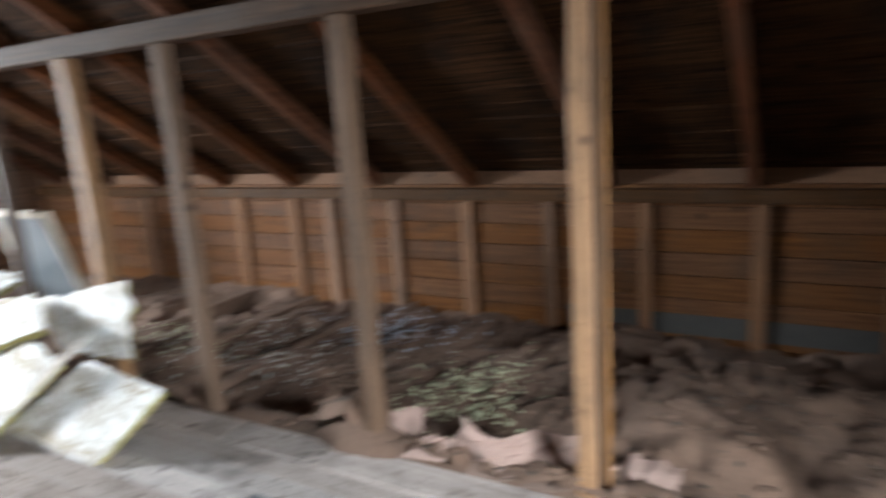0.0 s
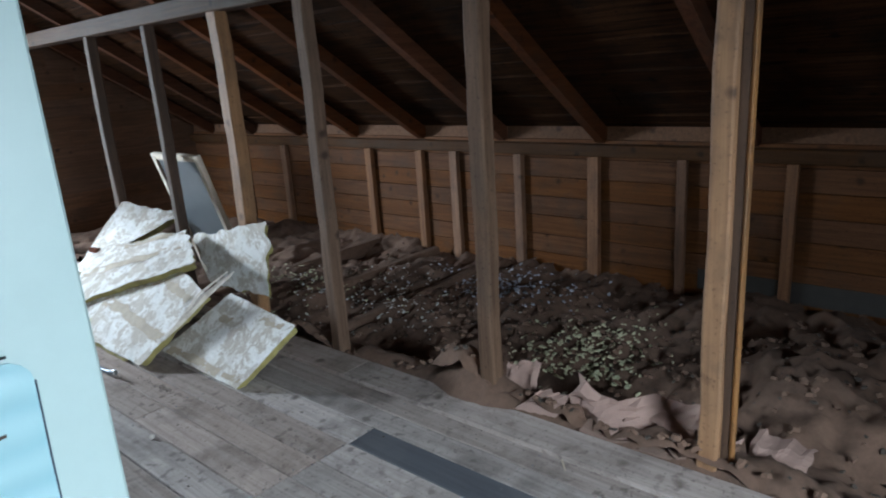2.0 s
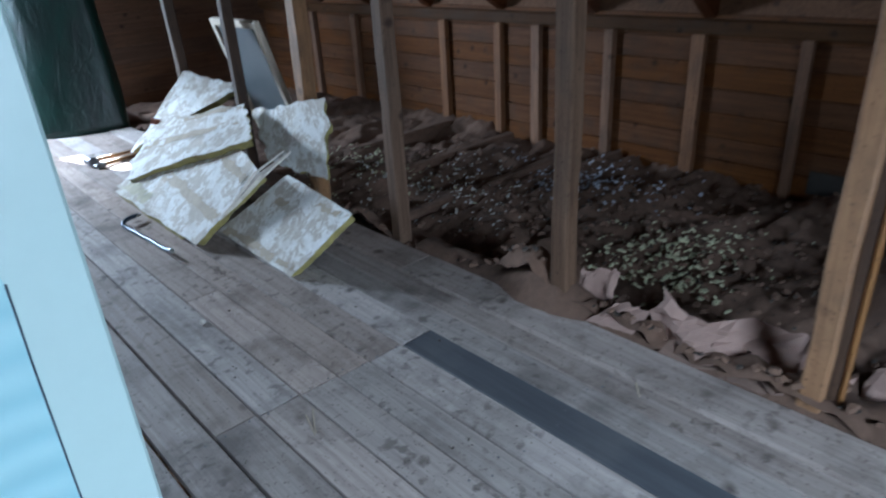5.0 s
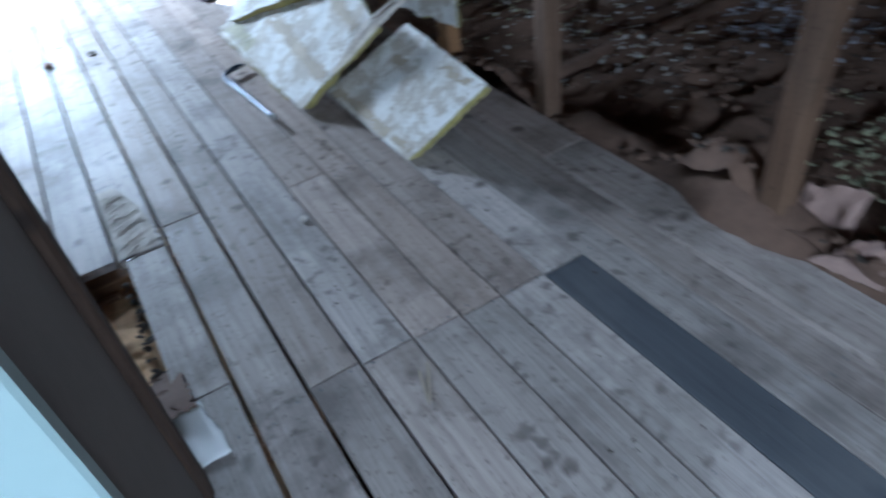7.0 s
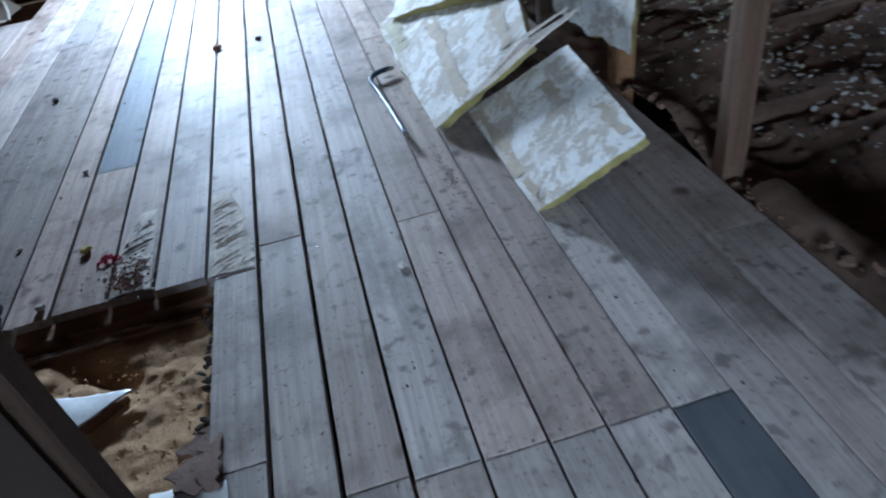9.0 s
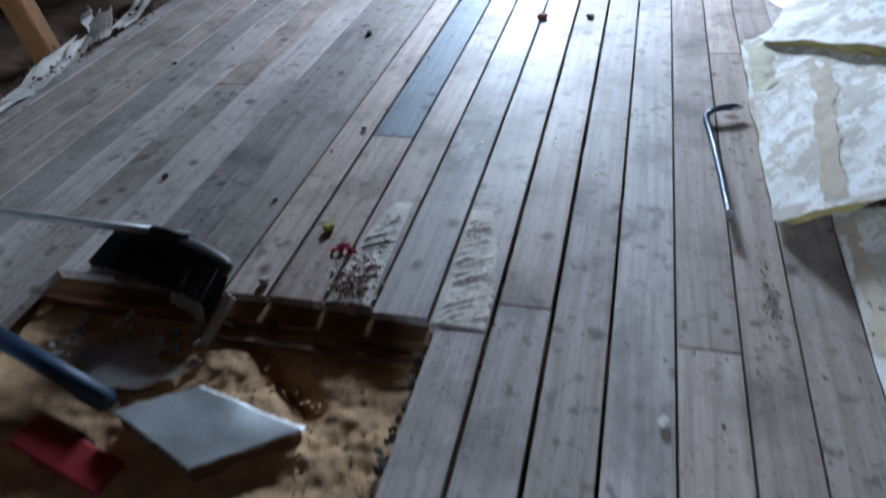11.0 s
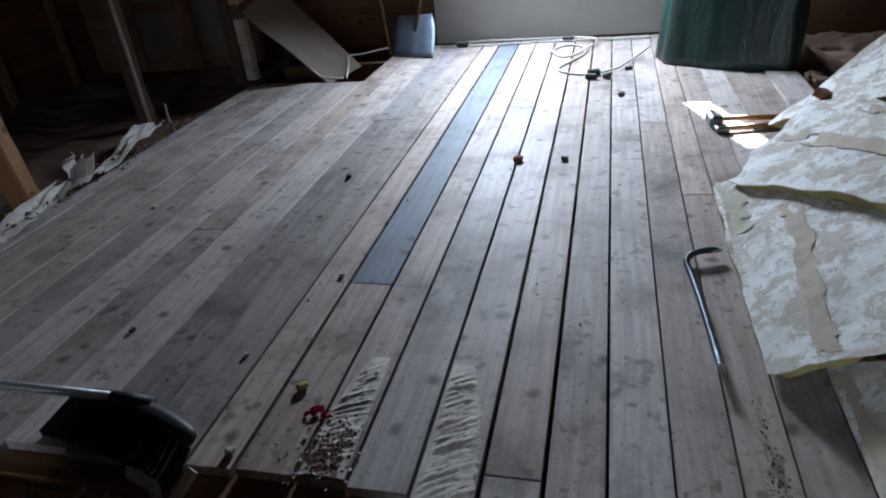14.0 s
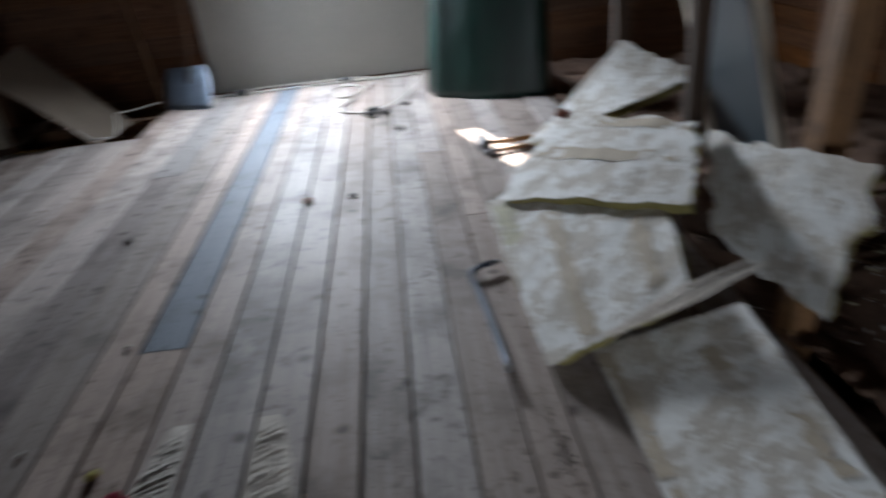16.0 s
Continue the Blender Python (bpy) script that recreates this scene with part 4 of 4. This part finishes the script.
# cables along the gable
cables = empty("extension_cable", "pale extension cable looped on the boards with black plugs", "cable")
part("cord", tube_bm(spline([(0.12, 7.50, 0.012), (0.35, 7.49, 0.035), (0.7, 7.50, 0.03), (1.05, 7.48, 0.03), (1.25, 7.46, 0.03), (1.36, 7.3, 0.035), (1.22, 6.98, 0.01), (1.10, 6.90, 0.01), (1.02, 7.1, 0.01), (1.1, 7.28, 0.01), (1.24, 7.22, 0.012), (1.27, 6.95, 0.012), (1.10, 6.55, 0.01), (1.24, 6.38, 0.01), (1.38, 6.35, 0.015)], 6), 0.008, 7), cable_white, cables, "", True)
part("cord", tube_bm(spline([(1.40, 6.37, 0.015), (1.55, 6.52, 0.02), (1.75, 6.98, 0.03), (1.82, 7.15, 0.05)], 6), 0.008, 7), cable_white, cables, "", True)
part("cord", tube_bm(spline([(0.0, 7.44, 0.012), (0.5, 7.43, 0.014), (1.1, 7.44, 0.014), (1.8, 7.40, 0.014)], 6), 0.008, 7), cable_white, cables, "", True)
for x, y, r, s in ((1.36, 6.37, 20, 1.0), (1.345, 6.27, -10, 0.9), (1.45, 6.29, 60, 0.8), (1.12, 7.46, 0, 1.1), (0.20, 7.44, 5, 1.2), (1.60, 6.47, 10, 0.6)):
    part("plug", box((-0.045, -0.022, 0), (0.045, 0.022, 0.04), 0.01, 0.003, pose(x, y, 0.002, 0, 0, r) @ Matrix.Scale(s, 4)), black_plastic, cables)

# ---- leaning window sash behind the posts ----
lean = Vector((-0.267, 0, 0.964))
sash_m = Matrix.Translation((3.062, 4.13, -0.03)) @ Matrix(((0, lean.x, lean.z, 0), (1, 0, 0, 0), (0, lean.z, -lean.x, 0), (0, 0, 0, 1)))
sash = empty("window_sash", "cream window sash with dusty glass leaning behind the posts", "window sash", m=sash_m)
for lo, hi in (((-0.31, 0.0, -0.018), (-0.265, 1.06, 0.018)), ((0.265, 0.0, -0.018), (0.31, 1.06, 0.018)), ((-0.264, 1.015, -0.017), (0.264, 1.06, 0.017)), ((-0.264, 0.0, -0.017), (0.264, 0.06, 0.017))):
    part("frame", box(lo, hi, 0.004, 0.001), sash_paint, sash)
part("pane", box((-0.264, 0.061, -0.002), (0.264, 1.014, 0.002), 0), glass, sash)

# ---- torn building paper along the edge ----


def torn_paper(corners, seed, label, material=paper_pink, wave=0.02, nu=12, nv=6, ragged=0.05):
    random.seed(seed)
    bm = sheet_bm(corners, nu, nv, wave, seed, ragged, 4.0)
    bm.verts.ensure_lookup_table()
    size = (Vector(corners[1]) - Vector(corners[0])).length
    for k in range(nu + 1):
        cut = 1 - 0.6 * abs(noise.noise((k / nu * 1.7, seed * 7.7, 0))) - random.uniform(0, 0.03)
        foot = bm.verts[k].co.copy()
        for j in range(1, nv + 1):
            v = bm.verts[j * (nu + 1) + k]
            v.co = foot.lerp(v.co, cut) + Vector((0.25 * size * noise.noise((k * 0.35, j * 0.4, seed)) * j / nv, 0, 0))
    ob = thing("torn_paper", bm, material, label, "torn paper", "torn paper scraps", smooth=False)
    return thicken(ob, 0.003)


torn_paper([(2.745, 1.44, 0.02), (2.755, 1.29, 0.02), (2.80, 1.28, 0.17), (2.79, 1.43, 0.19)], 2, "small pinkish paper flap beside a post")
torn_paper([(2.63, 1.30, 0.025), (2.66, 1.12, 0.02), (2.75, 1.10, 0.10), (2.72, 1.22, 0.10)], 3, "folded pinkish paper corner on the floor edge", ragged=0.03)
torn_paper([(2.703, 1.123, 0.0), (2.782, 0.656, -0.03), (2.849, 0.631, 0.13), (2.755, 1.054, 0.2)], 4, "torn pinkish building paper standing up in the fill", wave=0.05)
torn_paper([(2.817, 0.735, -0.05), (2.803, 0.464, -0.05), (2.886, 0.441, 0.12), (2.884, 0.671, 0.13)], 5, "torn pinkish building paper behind the post", wave=0.04)
torn_paper([(2.668, 1.063, 0.006), (2.695, 0.459, 0.0), (2.888, 0.501, 0.05), (2.846, 1.081, 0.08)], 13, "wide curled sheet of pinkish building paper over the fill", wave=0.045, nu=18, nv=8, ragged=0.03)
torn_paper([(2.642, 1.023, 0.004), (2.658, 0.574, 0.006), (2.738, 0.537, 0.02), (2.741, 0.944, 0.06)], 6, "pinkish paper lying over the floor edge", paper_brown, wave=0.02)
torn_paper([(2.803, 0.443, -0.01), (2.77, 0.23, -0.0), (2.945, 0.217, 0.03), (2.959, 0.407, 0.07)], 7, "curled pinkish paper strip on the fill", wave=0.05)
torn_paper([(-1.40, 3.55, 0.012), (-1.28, 3.60, 0.012), (-1.40, 4.45, 0.02), (-1.52, 4.40, 0.06)], 8, "white paper strip along the floor edge", paper_white, 0.04, 14, 6, 0.04)
torn_paper([(-1.30, 4.42, 0.02), (-1.40, 4.35, 0.03), (-1.52, 4.60, 0.15), (-1.38, 4.66, 0.16)], 9, "crumpled white paper flap standing up", paper_white, 0.05)
torn_paper([(-1.34, 4.62, 0.01), (-1.44, 4.62, 0.02), (-1.72, 5.55, 0.06), (-1.56, 5.55, 0.03)], 10, "bluish white paper strip lying along the floor edge", paper_white, 0.04, 14, 6, 0.04)
torn_paper([(-1.55, 4.55, 0.0), (-1.68, 4.75, 0.0), (-1.70, 4.80, 0.10), (-1.56, 4.62, 0.10)], 11, "white paper scrap beside a post", paper_white, 0.03)
torn_paper([(-1.50, 5.52, 0.0), (-1.55, 5.56, 0.0), (-1.57, 5.60, 0.13), (-1.545, 5.58, 0.12)], 12, "thin upright white paper sliver", paper_white, 0.01, 3, 5)

# ---- in the hole ----
random.seed(5)
bx = empty("foil_box", "foil-covered box lying in the floor hole", "box")
bm = bmesh.new()
rim = [(0.325, 2.255, -0.012), (0.59, 2.155, -0.014), (0.79, 2.315, -0.056), (0.48, 2.385, -0.048)]
low = [bm.verts.new((x, y, -0.15)) for x, y, z in rim]
top = [bm.verts.new(p) for p in rim]
bm.faces.new(low), bm.faces.new(top)
for k in range(4):
    bm.faces.new((low[k], low[(k + 1) % 4], top[(k + 1) % 4], top[k]))
part("body", bm, cardboard, bx, "brown cardboard side of the box")
bm = sheet_bm([(0.315, 2.25, 0.0), (0.60, 2.145, -0.003), (0.81, 2.32, -0.046), (0.475, 2.39, -0.038)], 30, 22, 0.0035, 3, 0.012, 9.0)
thicken(part("foil", bm, foil, bx, "creased silver foil", True), 0.002)
torn_paper([(0.0, 2.44, -0.055), (0.21, 2.34, -0.055), (0.44, 2.42, -0.05), (0.30, 2.55, -0.05)], 21, "pale board scrap lying in the hole", paper_white, 0.008)
torn_paper([(0.23, 2.67, -0.06), (0.36, 2.62, -0.06), (0.37, 2.62, 0.02), (0.22, 2.67, 0.03)], 22, "white paper scrap standing in the hole", paper_white, 0.02, 4, 4)
clean = thing("paper_sheet", sheet_bm([(0.90, 1.705, 0.006), (1.118, 1.70, 0.012), (1.085, 1.885, 0.016), (0.915, 1.92, 0.006)], 10, 8, 0.004, 23, 0.03, 5.0), clean_white, "clean white sheet over the corner of the hole", "paper", smooth=True)
thicken(clean, 0.003)
torn_paper([(1.085, 1.85, 0.014), (1.07, 2.07, 0.012), (0.95, 2.12, -0.03), (0.96, 1.90, -0.01)], 24, "dusty brown paper torn over the corner of the hole", paper_brown, 0.022, 14, 10, 0.06)
thing("broken_lath", box((-0.02, -0.09, 0), (0.02, 0.09, 0.012), 0.002, 0.004, pose(0.40, 2.60, -0.04, 30, 0, -20)), raw_wood, "pale broken lath in the hole", "lath")
thing("batten", box((0.42, 2.56, -0.07), (0.98, 2.585, -0.05), 0.003, 0.003), joist_wood, "thin batten along the edge of the hole", "batten")
thing("blue_tube", tube_bm([(0.27, 2.29, -0.02), (0.02, 2.36, -0.01), (-0.24, 2.43, 0.0)], 0.028, 10), navy_plastic, "navy blue plastic tube in the hole", "tube", smooth=True)
case = empty("red_case", "red plastic tool case half under the door", "case", m=pose(0.24, 2.15, -0.10, 0, 0, -14))
part("body", box((-0.17, -0.05, 0), (0.17, 0.05, 0.035), 0.01, 0.002), red_plastic, case)
part("lid", box((-0.168, -0.048, 0.037), (0.168, 0.048, 0.06), 0.01, 0.002), red_plastic, case)
part("clasp", box((-0.03, 0.046, 0.02), (0.03, 0.056, 0.05), 0.003), black_plastic, case)


def scatter(name, n, place, size, material, label, flat=0.35, seed=0, spread=None):
    """Many small crumbs joined into one heap."""
    rnd = random.Random(seed)
    verts, faces = [], []
    for _ in range(n):
        x, y, z = place(rnd)
        s = size * rnd.uniform(0.4, 1.4)
        m = Matrix.Translation((x, y, z)) @ Euler((rnd.uniform(-0.6, 0.6), rnd.uniform(-0.6, 0.6), rnd.uniform(0, 6.3))).to_matrix().to_4x4()
        b0 = len(verts)
        ring = [(math.cos(k * 1.257 + rnd.uniform(-0.3, 0.3)) * s * rnd.uniform(0.6, 1.2), math.sin(k * 1.257) * s * rnd.uniform(0.5, 1.0)) for k in range(5)]
        verts += [tuple(m @ Vector((px, py, 0))) for px, py in ring] + [tuple(m @ Vector((px * 0.7, py * 0.7, s * flat))) for px, py in ring]
        faces += [tuple(b0 + k for k in (4, 3, 2, 1, 0)), tuple(b0 + 5 + k for k in range(5))]
        faces += [(b0 + k, b0 + (k + 1) % 5, b0 + 5 + (k + 1) % 5, b0 + 5 + k) for k in range(5)]
    me = bpy.data.meshes.new(name)
    me.from_pydata(verts, [], faces)
    me.materials.append(material)
    return tagged(new(name, me), label, "debris", kind="stuff")


east_mesh = {}
for v in east_fill.data.vertices:
    east_mesh[(round(v.co.x / 0.05), round(v.co.y / 0.05))] = v.co.z


def on_east(x, y):
    for dx in (0, 1, -1):
        for dy in (0, 1, -1):
            z = east_mesh.get((round(x / 0.05) + dx, round(y / 0.05) + dy))
            if z is not None:
                return z
    return -0.05


def blob(cx, cy, sx, sy, turn=0.0):
    def place(rnd):
        a, b = rnd.gauss(0, 1) * sx, rnd.gauss(0, 1) * sy
        x, y = cx + a * math.cos(turn) - b * math.sin(turn), cy + a * math.sin(turn) + b * math.cos(turn)
        x = min(max(x, 2.68), XR - 0.03)
        return x, y, on_east(x, y) + 0.006
    return place


scatter("pale_flakes", 520, blob(3.55, 1.45, 0.24, 0.17), 0.015, chip_green, "greenish white flakes strewn on the fill", seed=1)
scatter("pale_flakes", 480, blob(4.25, 2.45, 0.2, 0.3), 0.014, chip_blue, "bluish white flakes strewn on the fill", seed=2)
scatter("pale_flakes", 420, blob(3.55, 3.05, 0.3, 0.4), 0.013, chip_white, "white flakes strewn on the fill", seed=3)
scatter("pale_flakes", 320, blob(3.45, 3.8, 0.25, 0.35), 0.013, chip_green, "greenish flakes strewn on the fill", seed=4)
scatter("crumbs", 500, lambda r: (r.uniform(2.62, 2.78), r.uniform(-0.2, 2.2), r.uniform(0.0, 0.008)), 0.0045, fill_dirt, "brown crumbs along the floor edge", seed=5)
scatter("crumbs", 900, blob(3.5, 1.6, 0.6, 1.3), 0.012, dark_bits, "dark crumbs over the fill", seed=6)
scatter("dirt_clods", 1100, blob(3.6, 1.9, 0.65, 1.5), 0.020, fill_dirt, "dusty clods over the loose fill", 0.6, seed=31)
scatter("dirt_clods", 500, lambda r: (r.uniform(2.62, 2.74), r.uniform(0.0, 2.4), r.uniform(-0.004, 0.006)), 0.007, fill_dirt, "brown crumbs banked on the floor edge", 0.6, seed=32)
scatter("gouge", 130, lambda r: (r.gauss(1.865, 0.011), r.triangular(2.72, 3.12, 2.8), 0.0003), 0.0032, dark_bits, "dark ragged gouge along a board", 0.05, seed=33)
scatter("sawdust_lumps", 900, lambda r: (r.uniform(0.2, 1.0), r.uniform(1.9, 2.6), r.uniform(-0.09, -0.065)), 0.007, sawdust, "sawdust lumps in the hole", seed=7)
scatter("dark_rubble", 60, lambda r: (r.uniform(1.0, 1.035), r.uniform(1.8, 2.6), r.uniform(-0.06, -0.03)), 0.014, dark_bits, "dark rubble beside the board", seed=8)
scatter("grit", 160, lambda r: (r.uniform(1.1, 2.5), r.uniform(1.0, 7.2), 0.001), 0.005, dark_bits, "dark grit scattered on the boards", seed=9)
scatter("grit", 90, lambda r: (r.uniform(-1.2, 1.1), r.uniform(2.8, 7.0), 0.001), 0.006, dark_bits, "dark grit scattered on the boards", seed=10)
scatter("rotten_crumbs", 260, lambda r: (min(0.83, max(0.71, r.gauss(0.765, 0.035))), r.triangular(2.70, 2.93, 2.73), r.uniform(0.007, 0.011)), 0.0045, rot_brown, "brown rotten crumbs on the splintered board", 0.6, seed=41)
scatter("plaster_lumps", 70, lambda r: (r.uniform(-0.1, 0.42), r.uniform(2.44, 2.66), r.uniform(-0.085, -0.06)), 0.018, chip_white, "pale plaster lumps in the hole", 0.7, seed=42)
scatter("edge_debris", 260, lambda r: (r.gauss(-1.46, 0.07), r.uniform(3.5, 5.6), r.uniform(-0.01, 0.02)), 0.014, fill_dirt, "brown clods along the floor edge", 0.6, seed=43)
scatter("wood_crumbs", 90, lambda r: (r.gauss(0.74, 0.05), r.gauss(2.80, 0.06), 0.002), 0.007, raw_wood, "wood crumbs by the hole", seed=11)

# small things lying on the boards
for x, y, s, mat, label, cat in ((1.022, 4.79, 0.05, brick_red, "brown brick crumb on the boards", "brick fragment"), (1.255, 4.80, 0.034, dark_bits, "dark crumb on the boards", "crumb"), (1.545, 5.863, 0.045, dark_bits, "dark lump on the boards", "crumb"),
                                 (0.59, 3.012, 0.036, yellow_foam, "yellow foam lump on the boards", "foam lump"), (0.165, 4.583, 0.036, dark_bits, "dark twig crumb on the boards", "crumb"), (-0.165, 3.227, 0.024, dark_bits, "small dark crumb on the boards", "crumb"),
                                 (0.48, 3.64, 0.022, paper_white, "white plaster crumb on the boards", "crumb"), (0.333, 3.142, 0.02, paper_white, "pale crumb on the boards", "crumb"), (0.495, 2.745, 0.028, paper_white, "pale stone by the hole", "crumb"),
                                 (1.609, 2.459, 0.026, paper_white, "white wood chip on the boards", "wood chip"), (-0.75, 4.2, 0.02, dark_bits, "dark crumb on the boards", "crumb")):
    ob = thing("crumb" if cat == "crumb" else cat.replace(" ", "_"), box((-s / 2, -s * 0.38, 0), (s / 2, s * 0.38, s * 0.55), s * 0.16, s * 0.08), mat, label, cat)
    ob.matrix_world = pose(x, y, 0.001, 0, 0, (x * 700) % 180)
scrap = empty("red_scrap", "crumpled pinkish red scrap on the boards", "scrap", m=pose(0.682, 2.911, 0.002, 0, 0, 10) @ Matrix.Scale(0.75, 4))
for k, (ax, ay, r) in enumerate(((-0.03, 0.01, 20), (0.03, -0.012, 75), (0.0, 0.02, 130))):
    thicken(part("petal", sheet_bm([(ax - 0.025, ay - 0.014, 0.002), (ax + 0.025, ay - 0.012, 0.004), (ax + 0.02, ay + 0.014, 0.018), (ax - 0.02, ay + 0.012, 0.012)], 4, 4, 0.008, k, 0.1, 40), red_scrap, scrap), 0.0015)
# splinters torn out of two boards
for x0, x1, ya, yb, seed in ((0.708, 0.838, 2.70, 3.18, 1), (1.022, 1.168, 2.665, 3.17, 2)):
    rnd = random.Random(seed)
    bm = bmesh.new()
    grid = []
    for j in range(61):
        v = j / 60
        row = []
        for i in range(15):
            u = i / 14
            wide = (x1 - x0) * (1 - 0.55 * v ** 2.2) * (1 + rnd.uniform(-0.06, 0.06) * (i == 14))
            x, y = (x1 - wide * (1 - u) - 0.02 * v if seed == 1 else x0 + wide * u) + rnd.uniform(-0.001, 0.001), ya + (yb - ya) * v
            ridge = 1.6 * abs(noise.noise(((y - 0.55 * x) * 42, (x + 0.55 * y) * 7, seed))) + 0.5 * abs(noise.noise(((y - 0.55 * x) * 95, (x + 0.55 * y) * 15, seed)))
            edge = min(1, 5 * u, 5 * (1 - u), 6 * (1 - v))
            row.append(bm.verts.new((x, y, 0.0014 + edge * (0.007 * ridge + 0.006 * abs(noise.noise((x * 40, y * 25, 3)))))))
        grid.append(row)
    for r0, r1 in zip(grid, grid[1:]):
        for i in range(14):
            bm.faces.new((r0[i], r0[i + 1], r1[i + 1], r1[i]))
    thing("splintered_patch", bm, raw_wood, "pale splintered wood torn from the board", "splinters")
for x, y, r, l in ((1.595, 1.60, 62, 0.12), (1.575, 1.59, 72, 0.11), (2.42, 0.944, 40, 0.07)):
    thing("splinter", box((-l / 2, -0.0022, 0), (l / 2, 0.0022, 0.004), 0.0008, 0.001, pose(x, y, 0.001, 0, 0, r)), tape, "thin pale splinter on the boards", "splinter")
